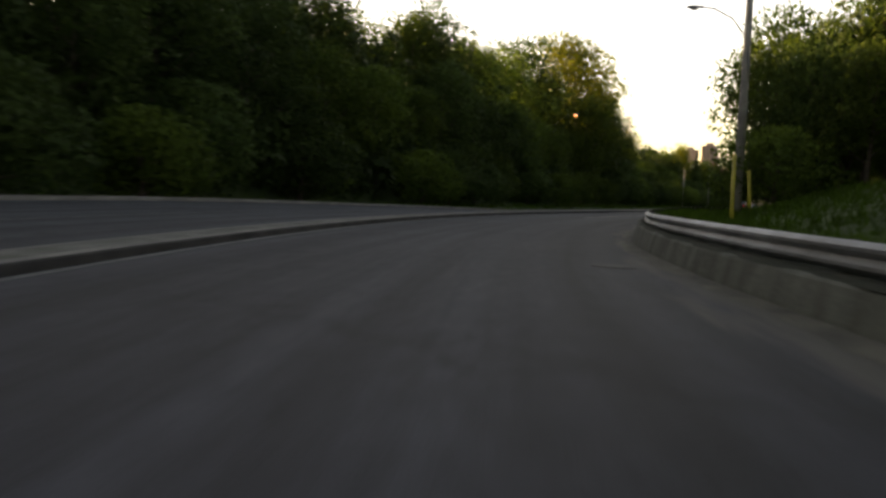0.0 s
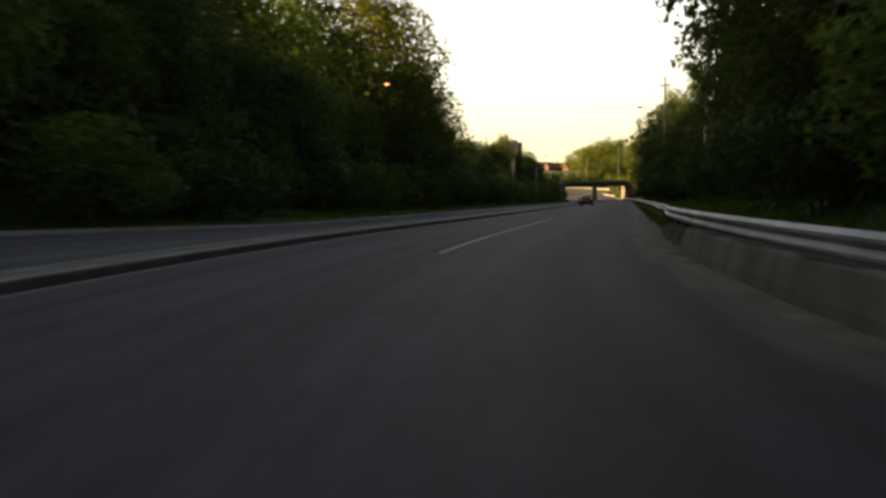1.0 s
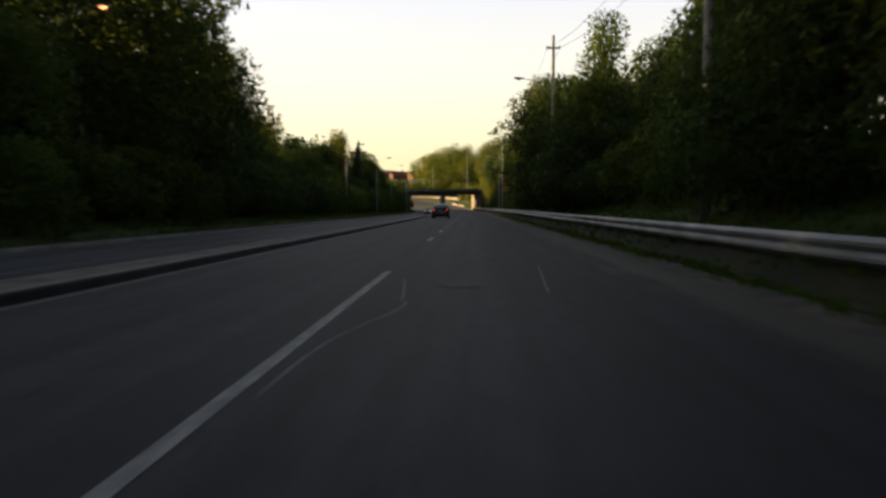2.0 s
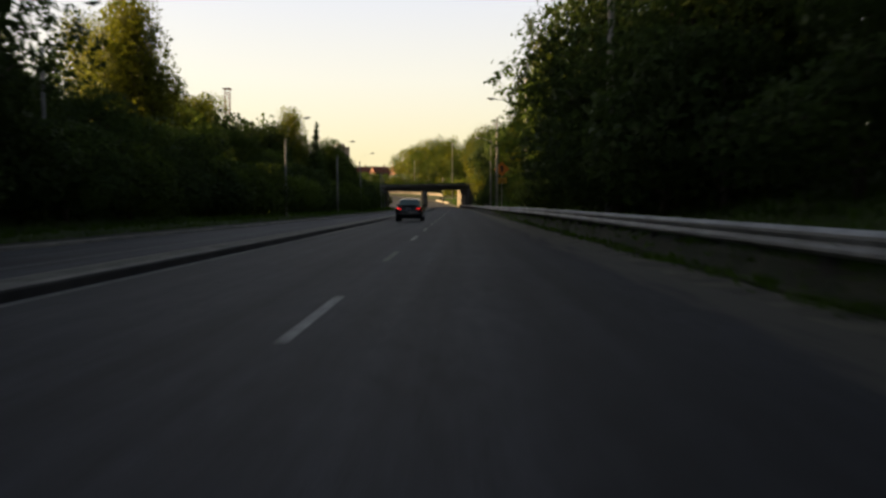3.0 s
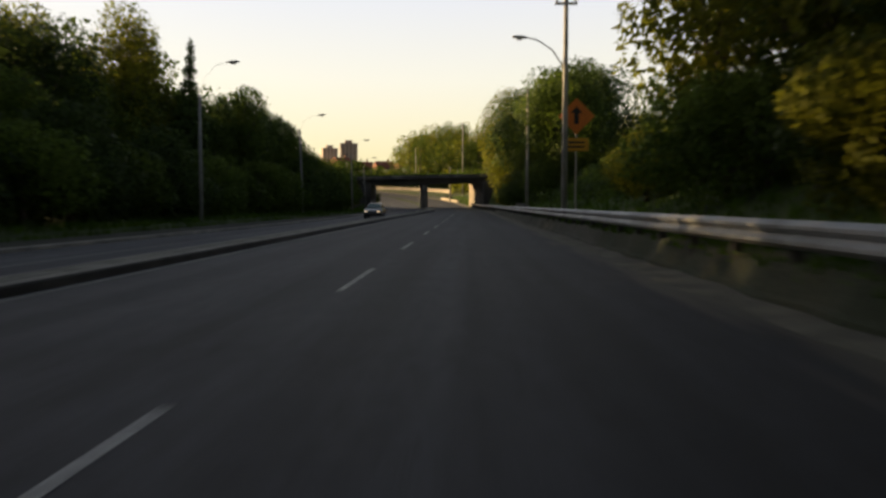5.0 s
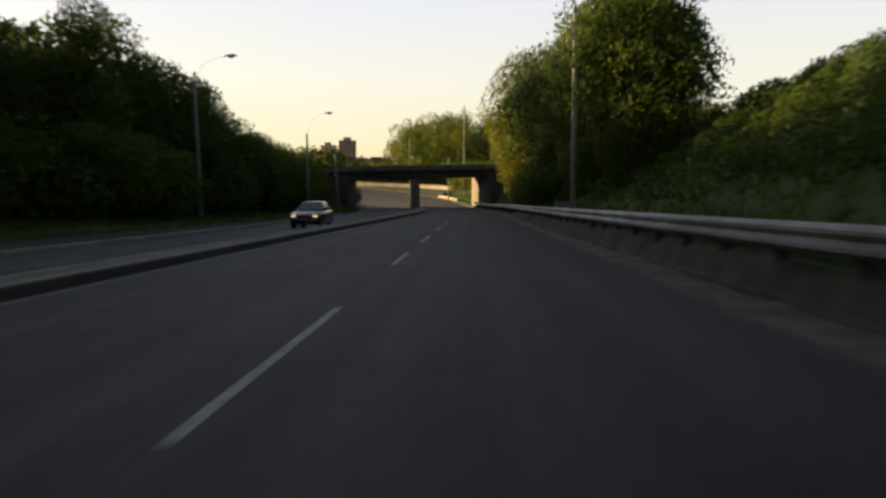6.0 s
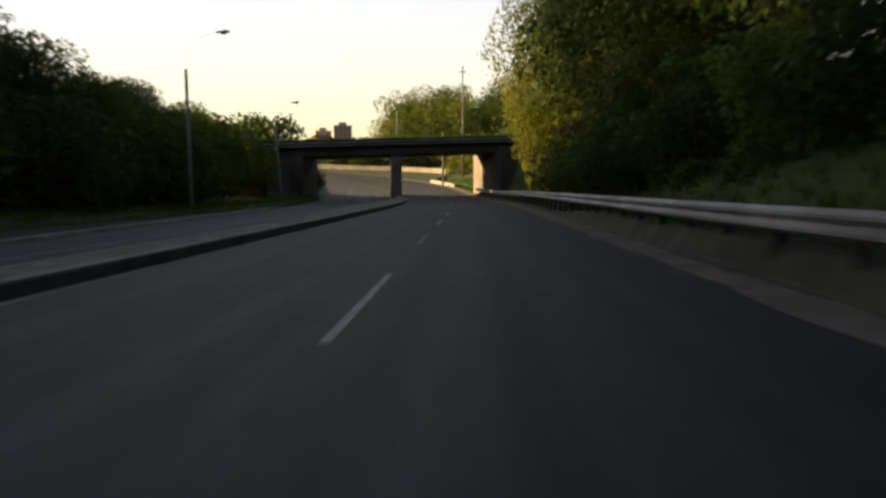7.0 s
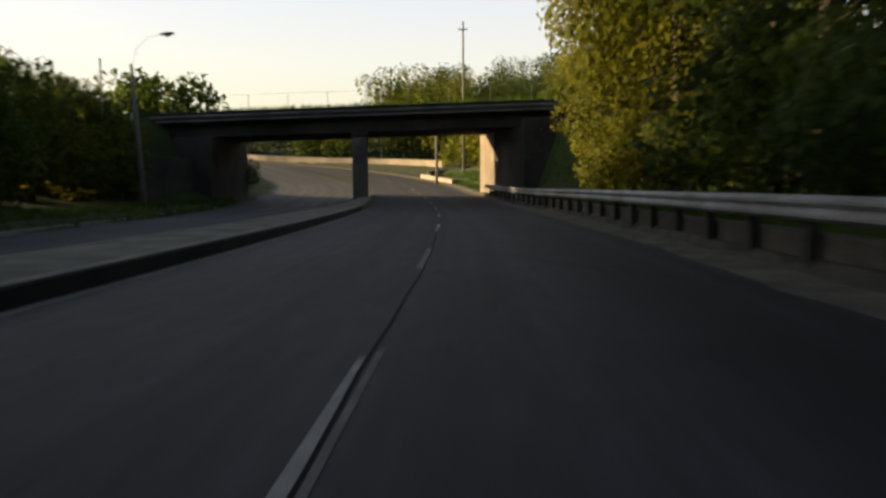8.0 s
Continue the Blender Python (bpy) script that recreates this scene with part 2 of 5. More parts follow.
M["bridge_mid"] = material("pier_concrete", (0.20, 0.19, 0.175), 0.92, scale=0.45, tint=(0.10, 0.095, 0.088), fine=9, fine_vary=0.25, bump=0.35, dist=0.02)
# paler, warmer copy of the bridge concrete for the sunlit abutment end
M["bridge_sunlit"] = material("sunlit_abutment_concrete", (0.36, 0.29, 0.22), 0.9, scale=0.4, tint=(0.20, 0.17, 0.14), fine=9, fine_vary=0.2, bump=0.35, dist=0.02)
M["band"] = material("edge_beam_concrete", (0.36, 0.355, 0.35), 0.9, scale=0.6, tint=(0.17, 0.165, 0.16), fine=9, fine_vary=0.3, bump=0.3)
# wall tone warmed: evening sun is partly put into the colour
M["wall"] = material("sun_warmed_pale_wall", (0.50, 0.42, 0.33), 0.9, scale=0.5, vary=0.3, fine=12, bump=0.3)
M["sign"] = material("orange_sign_face", (0.72, 0.20, 0.025), 0.5, scale=1.5, vary=0.15, bump=0)
M["sign_tab"] = material("amber_sign_tab", (0.72, 0.36, 0.03), 0.5, scale=1.5, vary=0.15, bump=0)
M["black"] = material("black_paint", (0.014, 0.014, 0.015), 0.6, vary=0.2, bump=0)
M["tower"] = material("tower_brick", (0.50, 0.36, 0.31), 0.9, scale=0.1, vary=0.15, fine=2, fine_vary=0.1, bump=0)
M["tower_pale"] = material("pale_tower_concrete", (0.58, 0.47, 0.41), 0.9, scale=0.1, vary=0.15, fine=2, bump=0)
M["roof_red"] = material("red_roof_tiles", (0.26, 0.085, 0.05), 0.85, scale=0.6, vary=0.35, fine=6, bump=0.3)
M["house_wall"] = material("red_brick_wall", (0.30, 0.14, 0.095), 0.9, scale=0.6, vary=0.3, fine=8, bump=0.2)
M["car_paint"] = material("dark_car_paint", (0.006, 0.007, 0.011), 0.09, scale=1.5, vary=0.2, fine=8, fine_vary=0.1, bump=0, spec=0.4, coat=0.6)
M["suv_paint"] = material("bronze_car_paint", (0.018, 0.017, 0.017), 0.18, metal=0.1, scale=1.5, vary=0.2, bump=0, coat=0.4)
M["plastic"] = material("black_trim", (0.012, 0.012, 0.013), 0.6, vary=0.2, bump=0)
M["chrome"] = material("bright_trim", (0.6, 0.6, 0.62), 0.22, metal=1.0, vary=0.1, bump=0)
M["rubber"] = material("tyre_rubber", (0.014, 0.014, 0.014), 0.85, vary=0.3, fine=40)
M["rim"] = material("alloy_rim", (0.62, 0.62, 0.63), 0.45, metal=0.0, vary=0.3)
M["plate"] = material("plate_white", (0.26, 0.265, 0.27), 0.5, vary=0.15, bump=0)
M["plate_ink"] = material("plate_ink", (0.06, 0.07, 0.14), 0.6, bump=0)
# teal base stands in for sky reflected in the glass
M["window"] = material("sky_toned_car_glass", (0.035, 0.088, 0.082), 0.04, spec=0.8, vary=0.1, bump=0, ior=1.42)
M["pane"] = material("building_glass", (0.04, 0.045, 0.05), 0.15, spec=0.7, vary=0.2, bump=0, obj_vary=0.4)
# lighter panes for the far towers: distance haze put into the colour
M["tower_pane"] = material("haze_toned_glass", (0.17, 0.14, 0.13), 0.3, vary=0.2, bump=0, obj_vary=0.4)
M["tail"] = glow("tail_light_lit", (1.0, 0.012, 0.008), 0.75)
M["tail_off"] = material("red_reflector", (0.30, 0.012, 0.012), 0.25, vary=0.2, bump=0)
M["head"] = glow("headlamp_lit", (1.0, 0.72, 0.40), 0.38)
M["sodium"] = glow("sodium_lamp_lit", (1.0, 0.30, 0.10), 2.2)
M["clear_dim"] = material("smoked_lamp_lens", (0.16, 0.16, 0.165), 0.2, vary=0.1, bump=0)
M["clear"] = material("lamp_lens", (0.5, 0.5, 0.5), 0.15, vary=0.1, bump=0)


# ---- helpers of this scene ----
def part(name, bm, mat, parent=None, label="", smooth=False):
    me = bpy.data.meshes.new(name)
    bm.to_mesh(me)
    bm.free()
    me.materials.append(M[mat])
    if smooth:
        for p in me.polygons:
            p.use_smooth = True
    ob = new(name, me)
    ob.parent = parent
    if label:
        ob["label"] = label
    return ob


def mesh_of(name, verts, faces, mat, parent=None, label="", smooth=False):
    me = bpy.data.meshes.new(name)
    me.from_pydata([tuple(v) for v in verts], [], faces)
    me.materials.append(M[mat])
    me.update()
    if smooth:
        for p in me.polygons:
            p.use_smooth = True
    ob = new(name, me)
    ob.parent = parent
    if label:
        ob["label"] = label
    return ob


def thing(name, m, label, category, group="", kind=""):
    ob = new(name)
    ob.empty_display_size = 0.2
    ob.matrix_world = m
    return tagged(ob, label, category, group, kind)


def add_box(bm, x0, x1, y0, y1, z0, z1, bevel=0.0):
    r = bmesh.ops.create_cube(bm, size=1, matrix=Matrix.Translation(((x0 + x1) / 2, (y0 + y1) / 2, (z0 + z1) / 2)) @ Matrix.Diagonal((x1 - x0, y1 - y0, z1 - z0, 1)))
    if bevel:
        edges = {e for v in r["verts"] for e in v.link_edges}
        bmesh.ops.bevel(bm, geom=list(edges), offset=bevel, segments=2, affect="EDGES", profile=0.6)
    return bm


def box(x0, x1, y0, y1, z0, z1, bevel=0.0):
    return add_box(bmesh.new(), x0, x1, y0, y1, z0, z1, bevel)


def add_tube(bm, points, radii, sides=10, closed_ends=True):
    """A tapering tube along points."""
    pts = [Vector(p) for p in points]
    rings = []
    for i, p in enumerate(pts):
        d = (pts[min(i + 1, len(pts) - 1)] - pts[max(i - 1, 0)]).normalized()
        a = d.orthogonal().normalized() if i == 0 else (prev - d * prev.dot(d)).normalized()
        prev = a
        b = d.cross(a)
        r = radii[i] if hasattr(radii, "__len__") else radii
        rings.append([bm.verts.new(p + (a * math.cos(k * math.tau / sides) + b * math.sin(k * math.tau / sides)) * r) for k in range(sides)])
    for r0, r1 in zip(rings, rings[1:]):
        for k in range(sides):
            bm.faces.new((r0[k], r0[(k + 1) % sides], r1[(k + 1) % sides], r1[k]))
    if closed_ends:
        bm.faces.new(rings[0][::-1])
        bm.faces.new(rings[-1])
    return bm


def tube(points, radii, sides=10):
    return add_tube(bmesh.new(), points, radii, sides)


# ---- the road's line: lane line between the two lanes of the near carriageway ----
STEP = 1.0
S0, S1 = -190.0, 430.0


def bend(s):
    """Curvature to the left, per metre."""
    if s < -40:
        return -float(np.interp(s, (-160, -135, -115, -100, -85, -70, -55, -40), (4.0, 4.9, 6.9, 8.9, 9.9, 7.4, 0.3, 0.0))) / 1000
    if s < 138:
        return 0.0
    if s < 208:
        return 1 / 480
    if s < 335:
        return 1 / 85
    return 0.0


def rise(s):
    """Height of the road."""
    if s < 165:
        return 0.0
    if s < 235:
        return 0.075 * (s - 165) ** 2 / 140
    if s < 300:
        return 2.625 + 0.075 * (s - 235)
    return 7.5 + 0.05 * (s - 300) * max(0.3, 1 - (s - 300) / 180)


def make_line():
    n1 = int((S1 - 0) / STEP)
    fw, x, y, a = [(0.0, 0.0, 0.0)], 0.0, 0.0, 0.0
    for i in range(n1):
        a += bend((i + 0.5) * STEP) * STEP
        x, y = x - math.sin(a) * STEP, y + math.cos(a) * STEP
        fw.append((x, y, a))
    bw, x, y, a = [], 0.0, 0.0, 0.0
    for i in range(int(-S0 / STEP)):
        x, y = x + math.sin(a) * STEP, y - math.cos(a) * STEP
        a -= bend(-(i + 0.5) * STEP) * STEP
        bw.append((x, y, a))
    return bw[::-1] + fw


LINE = make_line()
LX, LY, LA = (np.array(c) for c in zip(*LINE))


def at(s, u, z=0.0):
    """The place u metres to the right of the lane line, s metres along it, z above the road."""
    f = min(max((s - S0) / STEP, 0), len(LINE) - 1.001)
    i = int(f)
    w = f - i
    x, y, a = (LINE[i][k] * (1 - w) + LINE[i + 1][k] * w for k in range(3))
    return Vector((x + math.cos(a) * u, y + math.sin(a) * u, rise(s) + z))


def heading(s):
    return LINE[int(min(max((s - S0) / STEP, 0), len(LINE) - 1))][2]


def to_road(x, y):
    """Road coordinates s, u of world places (arrays)."""
    x, y = np.atleast_1d(x).astype(float), np.atleast_1d(y).astype(float)
    s, u = np.empty_like(x), np.empty_like(x)
    for c in range(0, len(x), 4000):
        dx, dy = x[c:c + 4000, None] - LX, y[c:c + 4000, None] - LY
        i = np.argmin(dx * dx + dy * dy, axis=1)
        k = np.arange(len(i))
        ca, sa = np.cos(LA[i]), np.sin(LA[i])
        s[c:c + 4000] = S0 + i * STEP + (-dx[k, i] * sa + dy[k, i] * ca)
        u[c:c + 4000] = dx[k, i] * ca + dy[k, i] * sa
    return s, u


def smooth01(v, a, b):
    t = np.clip((v - a) / (b - a), 0, 1)
    return t * t * (3 - 2 * t)


def bank(s, u):
    """Height of the ground over the road's level, on both sides."""
    s, u = np.asarray(s, float), np.asarray(u, float)
    steep = 0.30 + 0.24 * smooth01(s, 40, 75)
    steep = steep - 0.30 * smooth01(s, 118, 150) + 0.20 * smooth01(s, 178, 196) - 0.36 * smooth01(s, 212, 238)
    right = np.clip(u - 6.2, 0, 17) * steep + np.clip(u - 23.2, 0, 150) * 0.06
    # the left ridge behind the trees is raised, out of sight, to block sun
    left = np.clip(-u - 16, 0, 20) * (0.30 + 0.16 * smooth01(-s, 26, 48) - 0.18 * smooth01(s, 0, 40)) + smooth01(-u, 37, 54) * (2.0 + 5.0 * smooth01(-s, 26, 48) + 10.5 * smooth01(s, 84, 100) - 9.5 * smooth01(s, 138, 160)) + np.clip(-u - 60, 0, 150) * 0.01
    return np.where(u > 0, right, left)


def ground_height(x, y):
    s, u = to_road(x, y)
    x, y = np.atleast_1d(x), np.atleast_1d(y)
    base = np.interp(s, np.arange(S0, S1, 5.0), [rise(v) for v in np.arange(S0, S1, 5.0)])
    h = base + bank(s, u)
    # the road over the bridge runs on an embankment
    emb = bridge_line(x) - y
    on_side = np.maximum(smooth01(x, 4.4, 7.5), smooth01(-x, 18.0, 21.5))
    h = np.maximum(h, on_side * (6.2 - 0.75 * np.maximum(np.abs(emb + 4.5) - 5.2, 0)))
    # wooded hill ahead
    h = h + 11 * np.exp(-(((x - 45) / 60) ** 2 + ((y - 345) / 55) ** 2))
    h = h + 26 * smooth01(y, 420, 900) * (0.5 + 0.5 * smooth01(-x, -250, 200))
    far = smooth01(np.abs(u), 12, 30)
    h = h + far * 0.5 * np.sin(x * 0.21 + 1.3) * np.cos(y * 0.17)
    near = (np.abs(u + 3.5) < 10.5) & (s > S0 + 2) & (s < S1 - 2)
    deep = np.where(u < -4.3, 0.5, 0.12)
    return np.where(near, base - deep, h)


def bridge_line(x):
    """The near face of the bridge, askew to the road."""
    return 185.0 + (2.0 - np.clip(x, -60, 60)) * 0.05


def ribbon(name, profile, s0, s1, mat, parent=None, step=2.0, label="", smooth=False, closed=False, shift=None, drop=None):
    """A strip whose cross-section, points of u and z, follows the road."""
    ss = list(np.arange(s0, s1, step)) + [s1]
    verts, faces, uvs = [], [], []
    k = len(profile)
    for s in ss:
        o = shift(s) if shift else 0.0
        dz = drop(s) if drop else 0.0
        for u, z in profile:
            verts.append(at(s, u + o, z + dz))
            uvs.append((u, s))
    m = k if closed else k - 1
    for i in range(len(ss) - 1):
        for j in range(m):
            a, b = i * k + j, i * k + (j + 1) % k
            faces.append((a, b, b + k, a + k))
    if closed:
        faces += [tuple(range(k))[::-1], tuple(range((len(ss) - 1) * k, len(ss) * k))]
    ob = mesh_of(name, verts, faces, mat, parent, label, smooth)
    lay = ob.data.uv_layers.new(name="road")
    for lp in ob.data.loops:
        lay.data[lp.index].uv = uvs[lp.vertex_index]
    return ob


# ---- ground and road ----
def grid_lines(lo, hi, near_lo, near_hi, fine):
    a = list(np.arange(near_lo, near_hi + fine, fine))
    d, v = fine, near_hi + fine
    while v < hi:
        d *= 1.25
        v += d
        a.append(v)
    d, v = fine, near_lo
    while v > lo:
        d *= 1.25
        v -= d
        a.insert(0, v)
    return np.array(a)


def build_ground():
    gx, gy = grid_lines(-3500, 3500, -70, 60, 1.5), grid_lines(-2500, 4500, -170, 320, 1.8)
    X, Y = np.meshgrid(gx, gy)
    Z = ground_height(X.ravel(), Y.ravel())
    nx, ny = len(gx), len(gy)
    faces = [(j * nx + i, j * nx + i + 1, (j + 1) * nx + i + 1, (j + 1) * nx + i) for j in range(ny - 1) for i in range(nx - 1)]
    ob = mesh_of("ground", np.column_stack([X.ravel(), Y.ravel(), Z]), faces, "grass_ground", smooth=True)
    tagged(ob, "rough dark grass banks rising beside the road", "ground", kind="structure")


build_ground()


def flat(u0, u1, z, n):
    return [(u0 + (u1 - u0) * i / n, z) for i in range(n + 1)]


def rail_u(s):
    """Where the guard rail stands beside the road."""
    return float(np.interp(s, (-112, -95, -80, -62, -50, -30, 10, 40, 75, 108, 140), (5.3, 4.58, 4.95, 4.86, 5.4, 5.4, 5.15, 4.9, 4.65, 4.5, 4.52)))


def edge_shift(s):
    """The gutter and the wall run with the rail."""
    return rail_u(s) - 4.72


def left_edge(s):
    """The far edge of the oncoming carriageway."""
    return float(np.interp(s, (-45, 20, 83, 118, 150, 170), (-12.8, -12.0, -10.6, -11.0, -13.0, -14.0)))


road = ribbon("road", flat(-4.0, 5.5, 0.0, 9), S0, S1, "asphalt")
tagged(road, "worn grey asphalt of a two-lane carriageway", "road", kind="structure")


def lower(s):
    """How far the oncoming carriageway lies below the near one."""
    return -0.32 * float(smooth01(s, -66, -44)) * (1 - float(smooth01(s, 225, 260)))


def tilt(s, u):
    """The bend is banked: the oncoming carriageway climbs towards its outer edge."""
    return lower(s) + 0.40 * (1 - float(smooth01(s, -92, -58))) * (-u - 4.5) / 8.3


def edge_high(s):
    return tilt(s, left_edge(s))


def build_opposite():
    ss = list(np.arange(S0, S1, 2.0)) + [S1]
    us = [-3.9 - 1.04 * k for k in range(11)]
    ob = mesh_of("road_opposite", [at(v, u, tilt(v, u)) for v in ss for u in us],
                 [(i * 11 + k, i * 11 + k + 1, i * 11 + k + 12, i * 11 + k + 11) for i in range(len(ss) - 1) for k in range(10)], "asphalt_old")
    uvs = [(u, v) for v in ss for u in us]
    lay = ob.data.uv_layers.new(name="road")
    for lp in ob.data.loops:
        lay.data[lp.index].uv = uvs[lp.vertex_index]
    return ob


opposite = build_opposite()
tagged(opposite, "older blue-grey asphalt of the oncoming carriageway", "road", kind="structure")
gutter = ribbon("gutter", [(4.08, 0.004), (4.3, 0.012), (4.55, 0.03), (4.75, 0.05)], S0, 330, "gutter", step=0.7,
                shift=lambda s: edge_shift(s) + 0.05 * math.sin(s * 0.53) + 0.05 * math.sin(s * 1.71 + 1) + 0.03 * math.sin(s * 3.9))
tagged(gutter, "dusty pale concrete gutter with grit", "gutter", kind="structure")
def verge_lip(s):
    """The slope's foot crumbles unevenly over the gutter."""
    return edge_shift(s) + 0.03 * math.sin(s * 0.9) + 0.025 * math.sin(s * 2.7 + 1) + 0.02 * math.sin(s * 6.1)


def heaped(s):
    """Earth is heaped against the posts, less so towards the bridge."""
    return -0.26 * float(smooth01(s, 120, 131)) + 0.015 * math.sin(s * 0.7) + 0.012 * math.sin(s * 2.1)


HEAP = [(4.58, -0.09), (4.61, 0.075), (4.66, 0.12), (4.72, 0.25), (4.77, 0.37), (4.82, 0.44), (4.88, 0.45)]
weedy = ribbon("verge_weedy", HEAP, S0, 52.0, "verge_weedy", step=0.7, shift=verge_lip, drop=heaped)
tagged(weedy, "dark weedy slope heaped against the guard rail posts", "verge", kind="structure")
slope = ribbon("verge_grit", HEAP, 52.0, 330, "verge_grit", step=0.7, shift=verge_lip, drop=heaped)
tagged(slope, "grey gritty slope heaped against the guard rail posts", "verge", kind="structure")
verge = ribbon("verge_soil", [(4.80, 0.36), (4.85, 0.455), (5.0, 0.47), (5.4, 0.47), (5.7, 0.48), (6.3, 0.48), (6.7, 0.44), (7.5, -0.1)], S0, 330, "soil", step=1.0, shift=edge_shift, drop=heaped)
tagged(verge, "bare weedy soil strip beneath the guard rail", "verge", kind="structure")
def build_verge_left():
    """Weedy strip from the road's edge to the foot of the wood."""
    ss = np.arange(S0, 331, 2.0)
    verts = []
    for v in ss:
        e, d = left_edge(v), edge_high(v)
        verts += [at(v, e - 0.3, 0.1 + d), at(v, e - 0.7, 0.14 + d), at(v, (e - 15.6) / 2, 0.12 + d), at(v, -15.6, 0.08 + d), at(v, -16.2, -0.15 + d)]
    n = 5
    return mesh_of("verge_left", verts, [(n * i + k, n * i + k + 1, n * i + k + n + 1, n * i + k + n) for i in range(len(ss) - 1) for k in range(n - 1)], "soil")


verge_left = build_verge_left()
kerb_left = ribbon("kerb_left", [(0.04, -0.05), (0.02, 0.11), (-0.01, 0.13), (-0.24, 0.13), (-0.32, 0.05)], S0, 180, "kerb", drop=edge_high, shift=left_edge)
tagged(kerb_left, "low worn concrete kerb of the oncoming carriageway", "kerb", kind="structure")
tagged(verge_left, "weedy gravel verge of the oncoming carriageway", "verge", kind="structure")



def island_wide(s):
    """The island broadens towards the bend and towards the bridge."""
    return float(np.interp(s, (-110, -90, -75, -60, -50, -40, 20, 72, 107, 123, 129, 140, 150, 168), (1.05, 1.15, 1.3, 1.45, 1.3, 0.95, 0.8, 1.0, 1.1, 0.85, 1.5, 2.0, 1.75, 1.42)))


def kerb_in(s):
    """The island's near kerb wanders a little beside the lane."""
    return float(np.interp(s, (-115, -98, -80, -60, -45, 10, 60, 90, 108, 125, 140), (-3.42, -3.62, -3.87, -3.92, -3.66, -3.58, -3.68, -3.75, -3.58, -3.5, -3.5)))


def kerb_high(s):
    return float(np.interp(s, (-110, -60, 40, 100, 140), (0.15, 0.15, 0.14, 0.17, 0.22)))


def build_island():
    """Raised concrete island with a kerb on either side; its end tapers to a rounded nose by the bridge pier."""
    isl = thing("traffic_island", Matrix(), "raised concrete median island with worn kerbs", "traffic island", kind="structure")
    ss = list(np.arange(S0, 168, 1.5)) + [168.0]

    def sheet(name, mat, section):
        verts, faces = [], []
        for s in ss:
            verts += [at(s, u, z) for u, z in section(s, island_wide(s), kerb_high(s))]
        k = len(verts) // len(ss)
        for i in range(len(ss) - 1):
            faces += [(i * k + j, i * k + j + 1, (i + 1) * k + j + 1, (i + 1) * k + j) for j in range(k - 1)]
        return mesh_of(name, verts, faces, mat, isl)

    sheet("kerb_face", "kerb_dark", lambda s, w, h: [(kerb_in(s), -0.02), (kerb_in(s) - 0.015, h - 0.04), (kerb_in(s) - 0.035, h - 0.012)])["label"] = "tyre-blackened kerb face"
    sheet("kerb", "kerb", lambda s, w, h: [(kerb_in(s) - 0.035, h - 0.012), (kerb_in(s) - 0.06, h), (kerb_in(s) - 0.18, h + 0.004), (kerb_in(s) - 0.184, h - 0.01)])
    sheet("paving", "island", lambda s, w, h: [(kerb_in(s) - 0.184, h - 0.004), (-3.5 - w / 2, h + 0.008), (-3.5 - w + 0.17, h - 0.004)])
    sheet("kerb", "kerb", lambda s, w, h: [(-3.5 - w + 0.17, h - 0.01), (-3.5 - w + 0.165, h + 0.004), (-3.5 - w + 0.04, h), (-3.5 - w + 0.01, h - 0.03), (-3.5 - w, -0.42)])
    # rounded nose before the foot of the pier
    ring = []
    for k in range(41):
        a = math.pi * k / 40
        ring.append((168 + 17 * math.sin(a) ** 0.8, -4.21 + 0.71 * math.cos(a)))
    bm = bmesh.new()
    prof = [(0.0, -0.4), (0.02, 0.18), (0.05, 0.21), (0.2, 0.222)]
    rows = []
    for s, u in ring:
        c = (175, -4.21)
        rows.append([bm.verts.new(at(s + (c[0] - s) * d * 0.06, u + (c[1] - u) * d * 0.3, z)) for d, z in prof])
    for r0, r1 in zip(rows, rows[1:]):
        for j in range(3):
            bm.faces.new((r0[j], r0[j + 1], r1[j + 1], r1[j]))
    part("nose_kerb", bm, "kerb", isl)
    verts = [at(s + (175 - s) * 0.02, u + (-4.21 - u) * 0.2, 0.22) for s, u in ring]
    mesh_of("nose_paving", verts, [tuple(range(len(verts)))], "island", isl)


build_island()


